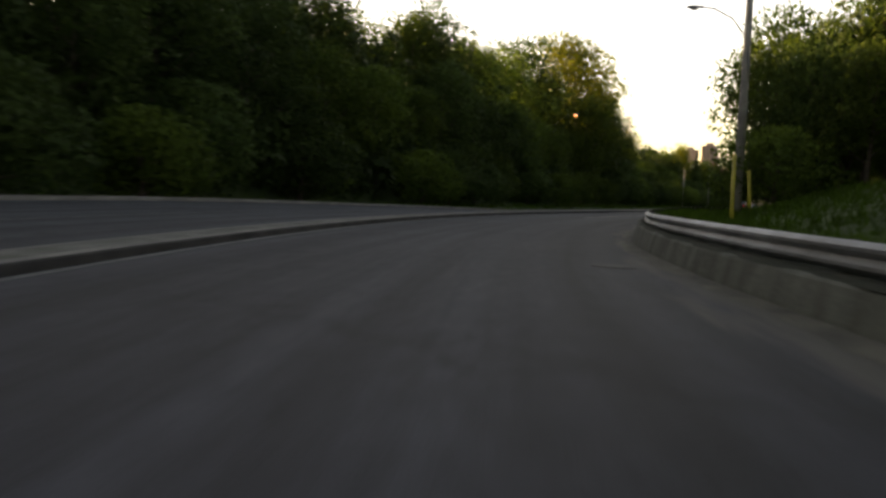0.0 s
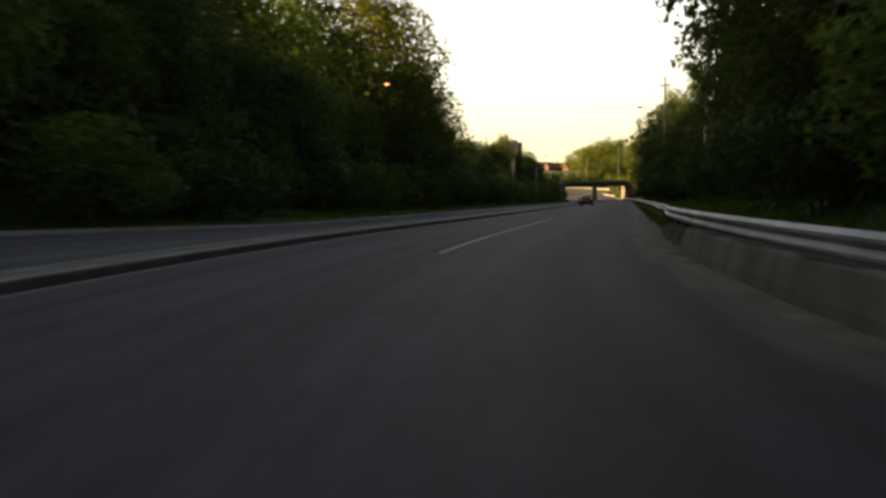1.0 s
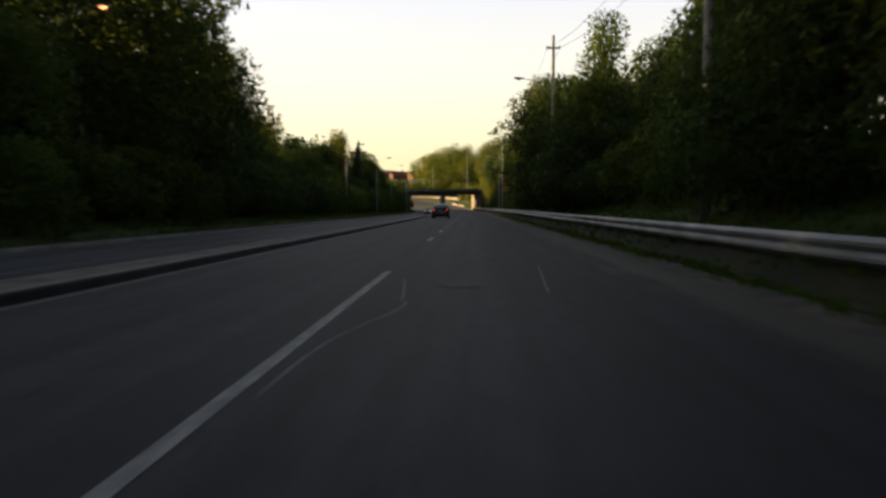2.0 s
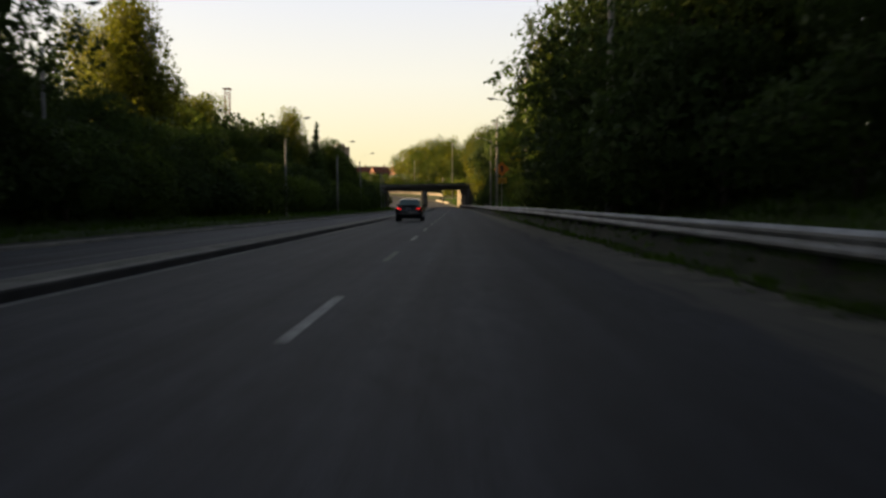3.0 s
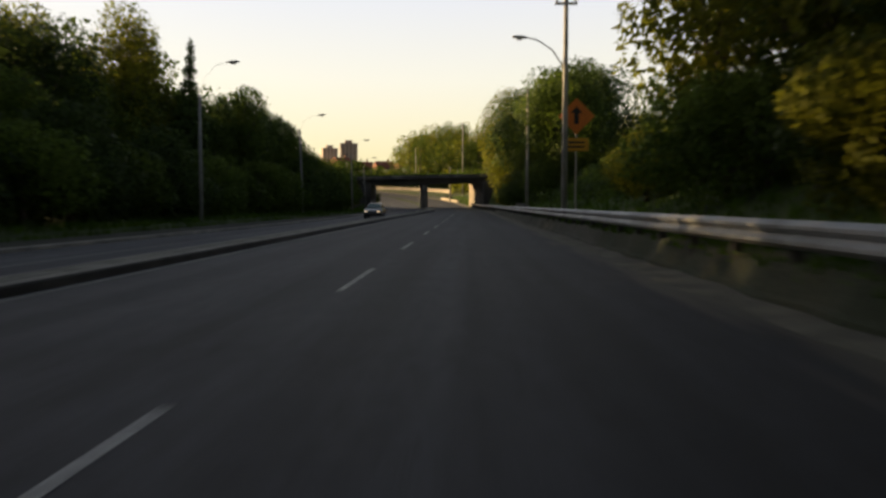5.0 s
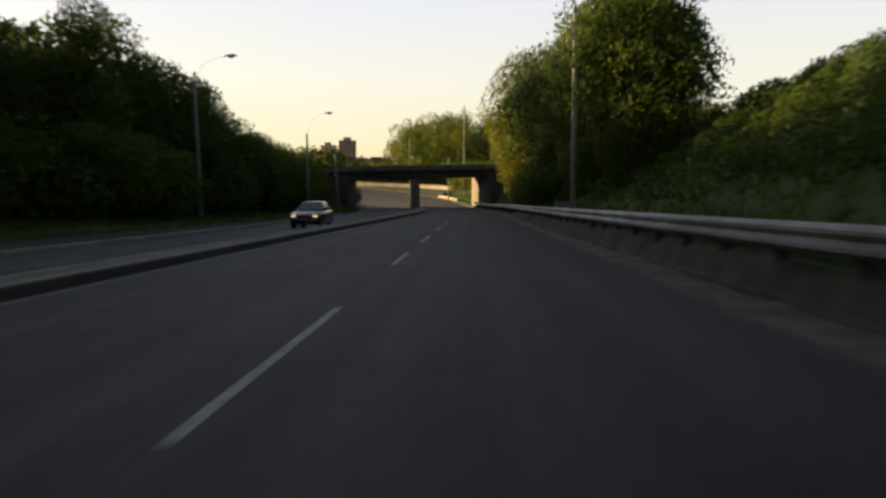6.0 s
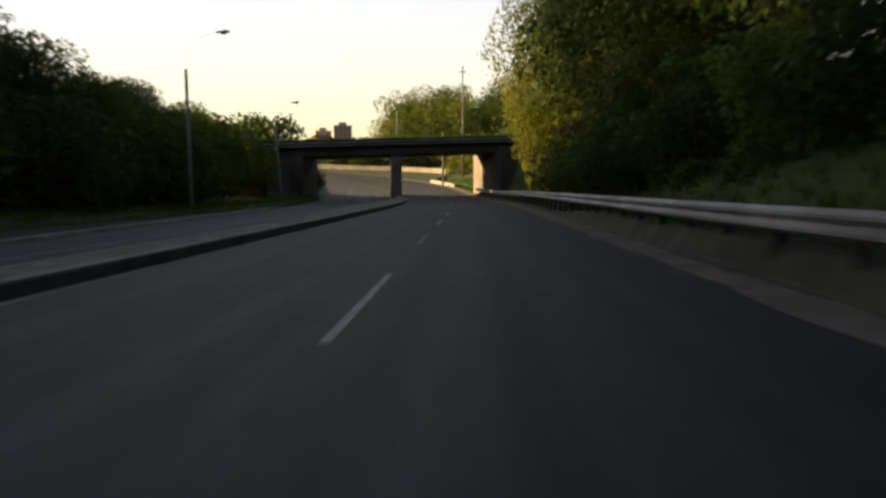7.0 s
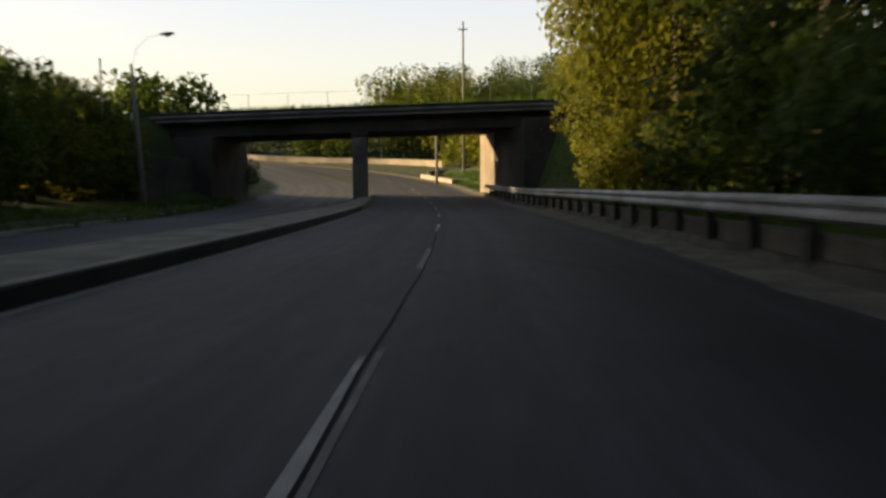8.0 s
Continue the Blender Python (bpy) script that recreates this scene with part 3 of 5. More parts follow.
def build_marks():
    """Broken lane line: three metres painted, six bare; solid before the straight begins."""
    first = thing("lane_line", Matrix(), "worn white broken lane line painted on asphalt", "lane marking", kind="structure")
    for k in range(1, 26):
        s1 = 9.0 * k
        w = 0.036 if k in (14, 15) else 0.042
        ribbon("dash", [(-w, 0.004), (w, 0.004)], s1 - (4.6 if k in (8, 10, 12) else 3.4), s1, "paint" if k not in (13, 16) else "paint_faint", first, step=1.0)
        if k in (14, 15):
            ribbon("dash", [(0.062, 0.004), (0.108, 0.004)], s1 - 4.0, s1 + 0.3, "paint_faint", first, step=1.0)
    for k in (-3, -2, -1, 0):
        ribbon("dash", [(-0.06, 0.004), (0.06, 0.004)], 9.0 * k - 3.1, 9.0 * k, "paint_faint" if k == -1 else "paint", first, step=1.0)
    ribbon("solid_line", [(-0.055, 0.004), (0.055, 0.004)], -69.5, -42.5, "paint", first, step=1.5)
    edge = ribbon("edge_line", [(-3.44, 0.004), (-3.30, 0.004)], S0, 168, "paint_faint", shift=lambda s: kerb_in(s) + 3.52)
    tagged(edge, "faded pale edge line along the island kerb", "lane marking", kind="structure")
    far = ribbon("lane_line_opposite", [(-8.56, 0.004), (-8.46, 0.004)], S0, 150, "paint_faint", drop=lambda s: tilt(s, -8.5))
    tagged(far, "thin faded line between the oncoming lanes", "lane marking", kind="structure")
    tar = thing("tar_seams", Matrix(), "dark tar seams and a wandering pale scrape on asphalt", "road repair", kind="structure")
    ribbon("seam", [(-0.014, 0.0045), (0.014, 0.0045)], 121.0, 151.0, "tar", tar, step=0.8,
           shift=lambda s: 0.048 + 0.014 * math.sin(s * 0.5) + 0.01 * math.sin(s * 1.9) - 0.004 * max(0.0, s - 142))
    ribbon("scrape", [(0.0, 0.005), (0.03, 0.005)], -45.7, -40.9, "paint_faint", tar, step=0.6, shift=lambda s: 2.37 + 0.055 * (s + 45.7))
    for x, y in ((1.5, -61.8), (1.95, -61.85), (1.75, -38.0)):
        s, u = (float(v[0]) for v in to_road(x, y))
        ribbon("patch", [(u - 0.14, 0.004), (u + 0.14, 0.004)], s - 0.35, s + 0.35, "asphalt_old", tar, step=0.35)
    ribbon("scrape", [(0.0, 0.005), (0.035, 0.005)], -51.5, -44.0, "paint_faint", tar, step=0.3,
           shift=lambda s: 0.15 + 0.55 * (1 / (1 + math.exp(-(s + 48.5) * 1.6))) - 0.1 * (s + 48) * (s > -47) * 0.8)


def manhole(x, y):
    t = thing("manhole_cover", Matrix.Translation((x, y, 0.0)), "worn cast-iron manhole cover set in the asphalt", "manhole cover")
    part("frame", tube([(0, 0, -0.05), (0, 0, 0.006)], 0.37, 28), "iron", t)
    part("lid", tube([(0, 0, 0.007), (0, 0, 0.012)], 0.31, 28), "iron", t)


build_marks()
manhole(1.25, -44.9)
manhole(9.5, -99.3)


# ---- guard rail and the low concrete wall under it ----
def rail_drop(s):
    """How far the rail stands over or under its usual height."""
    return float(np.interp(s, (-112, -80, -62, -48, -20, 10, 75, 108, 140), (-0.05, -0.05, 0.02, -0.04, 0.0, 0.08, 0.07, 0.07, 0.12)))


def wall_rise(s):
    """The wall below the rail grows higher along the bend."""
    return 0.09 * float(smooth01(s, -101, -92))


def build_guard_rail():
    rail = thing("guard_rail", Matrix(), "weathered galvanised W-beam guard rail on dark posts", "guard rail", kind="structure")
    # cross-section of the beam: two ridges with a trough between, seen from the road
    w = [(0.035, 0.0), (0.0, 0.02), (-0.045, 0.055), (-0.045, 0.095), (0.0, 0.13), (0.02, 0.155), (0.0, 0.18), (-0.045, 0.215),
         (-0.045, 0.255), (0.0, 0.29), (0.035, 0.31)]
    prof = [(u, z + 0.52) for u, z in w] + [(u + 0.006, z + 0.52) for u, z in w[::-1]]
    s = -150.0
    while s < 186:
        ribbon("beam", prof, s, s + 3.82, "steel", rail, step=1.91, smooth=False, closed=True, shift=rail_u, drop=rail_drop)
        s += 3.81
    pm = None
    s = -150.0
    while s < 189:
        if pm is None:
            bm = box(-0.06, 0.06, -0.075, 0.075, -0.25, 0.83, 0.012)
            add_box(bm, -0.115, -0.05, -0.05, 0.05, 0.55, 0.8, 0.008)
            ob = part("post", bm, "post", rail)
            pm = ob.data
        else:
            ob = new("post", pm)
            ob.parent = rail
        ob.matrix_world = Matrix.Translation(at(s, rail_u(s) + 0.13, rail_drop(s))) @ Matrix.Rotation(heading(s), 4, "Z")
        s += 1.905
    wall = thing("concrete_barrier", Matrix(), "stained low concrete wall below the guard rail", "barrier", kind="structure")
    s = -150.0
    while s < -70:
        ribbon("panel", [(4.40, -0.15), (4.42, 0.06), (4.50, 0.37), (4.53, 0.40), (4.58, 0.41), (5.02, 0.41), (5.04, -0.15)][::-1], s + 0.012, s + 2.99, "barrier", wall,
               step=1.5, closed=True, shift=edge_shift, drop=wall_rise)
        # dark strip along the wall's top, below the rail
        ribbon("moss", [(4.53, 0.40), (4.62, 0.435), (4.8, 0.445), (5.1, 0.43)], s, s + 3.0, "soil", wall, step=0.6, label="dark strip along the wall's top" if s == -150.0 else "",
               shift=lambda v: edge_shift(v) + 0.03 * math.sin(v * 2.3) + 0.02 * math.sin(v * 5.1), drop=wall_rise)
        s += 3.0
    # towards the bridge the wall stands close behind the posts
    s = 128.0
    while s < 187:
        ribbon("panel", [(4.92, -0.05), (4.94, 0.46), (4.97, 0.5), (5.16, 0.5), (5.2, -0.05)][::-1], s + 0.012, s + 2.985, "low_wall", wall, step=1.5, closed=True, shift=edge_shift)
        s += 3.0


build_guard_rail()


# ---- the bridge ----
def build_bridge():
    br = thing("bridge", Matrix(), "dark concrete road bridge with one central pier over the road", "bridge", kind="structure")

    def prism(name, pts, z0, z1, mat, label=""):
        bm = bmesh.new()
        fall = 0.02                                   # the deck falls gently to the left
        lo = [bm.verts.new((x, y, z0 + (fall * (x - 2) if z0 > 3 else 0))) for x, y in pts]
        hi = [bm.verts.new((x, y, z1 + fall * (x - 2))) for x, y in pts]
        bm.faces.new(lo[::-1])
        bm.faces.new(hi)
        n = len(pts)
        for i in range(n):
            bm.faces.new((lo[i], lo[(i + 1) % n], hi[(i + 1) % n], hi[i]))
        bmesh.ops.recalc_face_normals(bm, faces=bm.faces)
        bmesh.ops.bevel(bm, geom=list(bm.edges), offset=0.04, segments=1, affect="EDGES")
        return part(name, bm, mat, br, label)

    def across(x0, x1, d0, d1):
        return [(x0, bridge_line(x0) + d0), (x1, bridge_line(x1) + d0), (x1, bridge_line(x1) + d1), (x0, bridge_line(x0) + d1)]

    deep = 8.5
    top, soffit = 6.83, 5.10
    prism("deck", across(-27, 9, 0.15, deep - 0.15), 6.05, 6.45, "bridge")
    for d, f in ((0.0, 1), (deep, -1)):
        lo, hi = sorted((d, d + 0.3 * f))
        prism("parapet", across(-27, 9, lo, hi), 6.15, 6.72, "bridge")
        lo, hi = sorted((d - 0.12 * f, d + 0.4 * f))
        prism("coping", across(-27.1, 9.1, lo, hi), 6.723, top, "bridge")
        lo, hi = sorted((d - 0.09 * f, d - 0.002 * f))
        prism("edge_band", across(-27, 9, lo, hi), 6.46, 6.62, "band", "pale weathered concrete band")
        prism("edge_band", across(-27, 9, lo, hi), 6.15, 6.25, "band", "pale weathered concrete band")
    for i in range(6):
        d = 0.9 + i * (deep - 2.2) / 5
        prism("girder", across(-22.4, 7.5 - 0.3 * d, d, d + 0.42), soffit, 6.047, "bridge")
    def along(x0, x1, d0, d1, skew):
        """A footprint whose long sides run with the road below."""
        return [(x - skew * d, bridge_line(x) + d) for x, d in ((x0, d0), (x1, d0), (x1, d1), (x0, d1))]

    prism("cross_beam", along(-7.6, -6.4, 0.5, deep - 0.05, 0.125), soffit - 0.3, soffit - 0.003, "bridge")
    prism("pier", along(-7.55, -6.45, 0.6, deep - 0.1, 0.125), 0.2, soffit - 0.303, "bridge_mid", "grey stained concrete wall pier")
    # one abutment in two tones: its near shade and sunlit end are painted in
    prism("abutment", along(4.05, 8.4, 0.0, 5.55, 0.3), -0.3, soffit - 0.003, "bridge", "concrete abutment wall, shade put into its dark colour")
    prism("end_wall", along(4.07, 8.4, 5.554, deep + 0.4, 0.3), -0.3, soffit - 0.003, "bridge_sunlit", "abutment's far end, sunlight put into its pale warm colour")
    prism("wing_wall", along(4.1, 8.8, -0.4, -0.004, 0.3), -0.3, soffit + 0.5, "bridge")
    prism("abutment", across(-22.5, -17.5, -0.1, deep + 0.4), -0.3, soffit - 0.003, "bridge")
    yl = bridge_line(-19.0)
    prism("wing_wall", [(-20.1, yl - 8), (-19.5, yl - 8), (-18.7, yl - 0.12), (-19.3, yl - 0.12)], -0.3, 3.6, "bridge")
    # slim railing posts on top
    bm0 = None
    for i in range(13):
        x = -26 + i * 2.8
        if bm0 is None:
            ob = part("railing_post", tube([(0, 0, 0), (0, 0, 1.1)], 0.02, 6), "band", br)
            bm0 = ob.data
        else:
            ob = new("railing_post", bm0)
            ob.parent = br
        ob.location = (x, bridge_line(x) + 0.15, top - 0.01 + 0.02 * (x - 2))
    part("railing_wire", tube([(-26, bridge_line(-26) + 0.15, top + 0.52), (7.6, bridge_line(7.6) + 0.15, top + 1.18)], 0.006, 5), "band", br)


build_bridge()


def wall_out(s):
    """How far the far wall stands back from the road's edge: a paved apron widens there."""
    return float(np.interp(s, (236, 243, 252, 262, 275), (8.8, 8.4, 6.4, 3.0, 0.0)))


def build_far_wall():
    """Low pale wall along the outside of the bend beyond the bridge, its apron, and a low wall on the near side."""
    w = thing("roadside_wall", Matrix(), "low pale concrete wall catching evening sun", "wall", kind="structure")
    s = 240.0
    while s < 372:
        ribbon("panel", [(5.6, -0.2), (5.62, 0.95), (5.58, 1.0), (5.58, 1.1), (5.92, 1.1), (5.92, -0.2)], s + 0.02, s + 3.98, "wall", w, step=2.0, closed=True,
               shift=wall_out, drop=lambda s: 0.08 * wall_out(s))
        s += 4.0
    ss = np.arange(226.0, 278.0, 2.0)
    verts = [at(s, u, z) for s in ss for u, z in ((4.5, 0.008), (5.7, 0.03), (5.75 + wall_out(s) * float(smooth01(s, 226, 240)), 0.05 + 0.08 * wall_out(s)))]
    ob = mesh_of("apron", verts, [(3 * i + a, 3 * i + a + 1, 3 * i + a + 4, 3 * i + a + 3) for i in range(len(ss) - 1) for a in (0, 1)], "asphalt_old")
    lay = ob.data.uv_layers.new(name="road")
    for lp in ob.data.loops:
        v = ob.data.vertices[lp.vertex_index].co
        lay.data[lp.index].uv = (v.x, v.y)
    tagged(ob, "grey asphalt apron before the far wall", "pavement", kind="structure")
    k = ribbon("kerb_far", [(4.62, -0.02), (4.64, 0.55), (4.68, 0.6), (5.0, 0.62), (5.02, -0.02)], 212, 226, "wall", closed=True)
    tagged(k, "low pale sunlit kerb wall past the bridge", "kerb", kind="structure")


build_far_wall()


# ---- trees ----
def leaf_cloud(name, lobes, count, size, mat, parent, seed, droop=0.25, inner=0.3):
    """Leaves scattered over and inside lobes (centre, radii): pointed leaves, each at an angle of its own."""
    rng = np.random.default_rng(seed)
    vol = np.array([l[1][0] * l[1][1] + l[1][1] * l[1][2] + l[1][0] * l[1][2] for l in lobes])
    pick = rng.choice(len(lobes), count, p=vol / vol.sum())
    C, R = np.array([l[0] for l in lobes])[pick], np.array([l[1] for l in lobes])[pick]
    d = rng.normal(size=(count, 3))
    d /= np.linalg.norm(d, axis=1)[:, None]
    # ragged surface: twigs stand out, hollows lie back
    wave = 0.5 * np.sin(d[:, 0] * 7 + pick * 1.7) * np.sin(d[:, 1] * 6 + pick) + 0.5 * np.sin(d[:, 2] * 8 + d[:, 0] * 5 + pick * 0.9)
    rad = np.where(rng.random(count) < inner, rng.uniform(0.35, 0.9, count), rng.normal(0.97, 0.07, count) + 0.15 * wave)
    P = C + d * R * rad[:, None]
    a = rng.normal(size=(count, 3)) + np.array([0, 0, -droop])
    a /= np.linalg.norm(a, axis=1)[:, None]
    n = d * 1.25 + np.array([0, 0, 0.35]) + rng.normal(size=(count, 3)) * 0.5
    b = np.cross(n, a)
    b /= np.linalg.norm(b, axis=1)[:, None] + 1e-9
    ln = size * rng.uniform(0.6, 1.35, count)[:, None]
    wd = ln * rng.uniform(0.45, 0.7, count)[:, None]
    A, B, T = P - a * ln * 0.4 - b * wd * 0.5, P - a * ln * 0.3 + b * wd * 0.5, P + a * ln * 0.6
    g = np.cross(B - A, T - A)
    g /= np.linalg.norm(g, axis=1)[:, None] + 1e-9
    turn = ((g * d).sum(1) < 0)[:, None]
    A, B, g = np.where(turn, B, A), np.where(turn, A, B), np.where(turn, -g, g)
    V = np.stack([A, B, T], axis=1).reshape(-1, 3)
    me = bpy.data.meshes.new(name)
    me.vertices.add(len(V))
    me.vertices.foreach_set("co", V.ravel())
    me.loops.add(count * 3)
    me.loops.foreach_set("vertex_index", np.arange(count * 3))
    me.polygons.add(count)
    me.polygons.foreach_set("loop_start", np.arange(count) * 3)
    me.materials.append(M[mat])
    me.update(calc_edges=True)
    # leaves shade with the clump that carries them
    N = d * 0.5 + g * 0.6
    N /= np.linalg.norm(N, axis=1)[:, None]
    me.normals_split_custom_set_from_vertices(np.repeat(N, 3, axis=0).tolist())
    ob = new(name, me)
    ob.parent = parent
    return ob


def make_tree(kind, seed, mat, height, spread, leaves, size, label, name="tree", category="tree"):
    """A tree at the origin: tapered trunk, limbs, crown. Returned for copying."""
    rnd = random.Random(seed)
    t = thing(name, Matrix(), label, category)
    lobes, bm = [], bmesh.new()
    lean = Vector((rnd.uniform(-0.06, 0.06), rnd.uniform(-0.06, 0.06), 1))
    base = height * {"broad": 0.24, "poplar": 0.12, "bush": 0.08, "conifer": 0.08, "bare": 0.3}[kind]
    top = height * (0.8 if kind != "conifer" else 0.97)
    r0 = height * 0.018 + 0.05
    trunk = [lean * (top * k / 6) + Vector((rnd.uniform(-1, 1), rnd.uniform(-1, 1), 0)) * 0.03 * top * (k > 0) * 0.5 for k in range(7)]
    trunk[0].z = -0.4
    add_tube(bm, trunk, [r0 * (1.25 if k == 0 else 1 - k / 6.6) for k in range(7)], 8)
    n = {"broad": 11, "poplar": 10, "bush": 8, "conifer": 12, "bare": 9}[kind]
    for i in range(n):
        f = (i + 0.6) / n
        h = base + (top - base) * f
        a = i * 2.4 + rnd.uniform(-0.5, 0.5)
        if kind == "broad":
            reach = spread * (0.55 + 0.45 * math.sin(math.pi * min(f * 0.95 + 0.12, 1))) * rnd.uniform(0.7, 1.05) * 0.62
            rr = spread * rnd.uniform(0.36, 0.52)
            c = lean * h + Vector((math.cos(a) * reach, math.sin(a) * reach, height * 0.08))
            rad = (rr, rr, rr * rnd.uniform(0.65, 0.9))
        elif kind == "poplar":
            reach = spread * 0.35 * rnd.uniform(0.5, 1.1)
            rr = spread * rnd.uniform(0.4, 0.6) * (1.1 - 0.5 * f)
            c = lean * h + Vector((math.cos(a) * reach, math.sin(a) * reach, height * 0.08))
            rad = (rr, rr, rr * rnd.uniform(1.3, 1.9))
        elif kind == "conifer":
            rr = spread * (1.02 - f) * rnd.uniform(0.85, 1.1)
            c = lean * h + Vector((0, 0, 0))
            rad = (rr, rr, height * 0.05)
            reach = rr * 0.7
        else:
            reach = spread * rnd.uniform(0.3, 0.75)
            rr = spread * rnd.uniform(0.35, 0.5)
            c = Vector((math.cos(a) * reach, math.sin(a) * reach, height * rnd.uniform(0.25, 0.72)))
            rad = (rr, rr, rr * rnd.uniform(0.7, 1.0))
        lobes.append((tuple(c), rad))
        root = lean * max(h - height * 0.12, 0.3)
        mid = (root + c) / 2 + Vector((0, 0, -0.03 * height))
        add_tube(bm, [root, mid, c], [r0 * 0.42 * (1.1 - 0.6 * f), r0 * 0.25, r0 * 0.08], 5)
    lobes.append((tuple(lean * height * 0.86), (spread * 0.42, spread * 0.42, height * 0.13)) if kind != "conifer" else (tuple(lean * height * 0.9), (spread * 0.12, spread * 0.12, height * 0.1)))
    part("trunk", bm, "bark", t, smooth=True)
    leaf_cloud("crown", lobes, leaves, size, mat, t, seed, inner=0.3 if kind != "bare" else 0.6)
    return t


PROTO = {
    "oak": make_tree("broad", 1, "leaf", 12, 5.2, 7500, 0.34, "tall dense dark-green broadleaf tree on the bank"),
    "maple": make_tree("broad", 2, "leaf_dark", 13.5, 5.6, 7500, 0.375, "large shaded broadleaf tree in deep green leaf"),
    "ash": make_tree("broad", 3, "leaf_light", 11, 4.6, 14000, 0.265, "yellow-green broadleaf tree with a ragged crown"),
    "willow": make_tree("broad", 4, "leaf_light", 9, 4.4, 20000, 0.185, "leafy light-green tree hanging over the guard rail"),
    "poplar": make_tree("poplar", 5, "leaf", 16, 4.0, 8500, 0.33, "tall slender poplar with an uneven crown"),
    "poplar_light": make_tree("poplar", 6, "leaf_light", 17, 4.2, 9000, 0.34, "tall yellowish poplar, evening light put into its leaf colour"),
    "spruce": make_tree("conifer", 7, "leaf_dark", 13, 2.6, 6500, 0.34, "dark pointed spruce among broadleaf trees"),
    "bush": make_tree("bush", 8, "leaf", 4.2, 3.0, 4600, 0.24, "dense green roadside shrub", "shrub", "shrub"),
    "bush_dark": make_tree("bush", 9, "leaf_dark", 5.2, 3.4, 4600, 0.27, "dark bushy thicket on the bank", "shrub", "shrub"),
    "bush_light": make_tree("bush", 10, "leaf_light", 3.6, 2.6, 6000, 0.185, "light green shrub beside the guard rail", "shrub", "shrub"),
}
USED = set()


def plant(kind, x, y, scale=1.0, turn=None, group="", tall=1.0):
    """Stands a tree on the ground at x, y."""
    z = float(ground_height(x, y)[0]) - 0.05
    turn = (x * 7.3 + y * 3.1) % math.tau if turn is None else turn
    m = Matrix.Translation((x, y, z)) @ Matrix.Rotation(turn, 4, "Z")
    proto = PROTO[kind]
    if kind in USED:
        ob = copy_thing(proto, m)
    else:
        ob = proto
        USED.add(kind)
        ob.matrix_basis = m
    ob.scale = (scale, scale, scale * tall)
    if group:
        ob["group"] = group
    return ob


def plant_road(kind, s, u, scale=1.0, tall=1.0, group=""):
    p = at(s, u)
    return plant(kind, p.x, p.y, scale, None, group, tall)


def woods(name, trees, leaves, size, mat, label, seed):
    """Many trees that nobody could count, as one mass: each five or six lobes of leaves over a stem."""
    rnd = random.Random(seed)
    lobes, bm = [], bmesh.new()
    for x, y, h, w in trees:
        z = float(ground_height(x, y)[0])
        add_tube(bm, [(x, y, z - 0.5), (x + 0.1, y, z + h * 0.7)], [0.02 * h, 0.008 * h], 5)
        for k in range(6):
            a, f = k * 2.4 + rnd.random(), (k + 0.5) / 6
            r = w * rnd.uniform(0.42, 0.62) * (1.15 - 0.5 * f)
            lobes.append(((x + math.cos(a) * w * 0.5 * (1 - 0.5 * f), y + math.sin(a) * w * 0.5 * (1 - 0.5 * f), z + h * (0.22 + 0.66 * f)), (r, r, r * rnd.uniform(0.8, 1.15))))
    t = leaf_cloud(name, lobes, leaves * len(trees), size, mat, None, seed, inner=0.2)
    tagged(t, label, "wood", kind="stuff")
    part("trunks", bm, "bark", t)


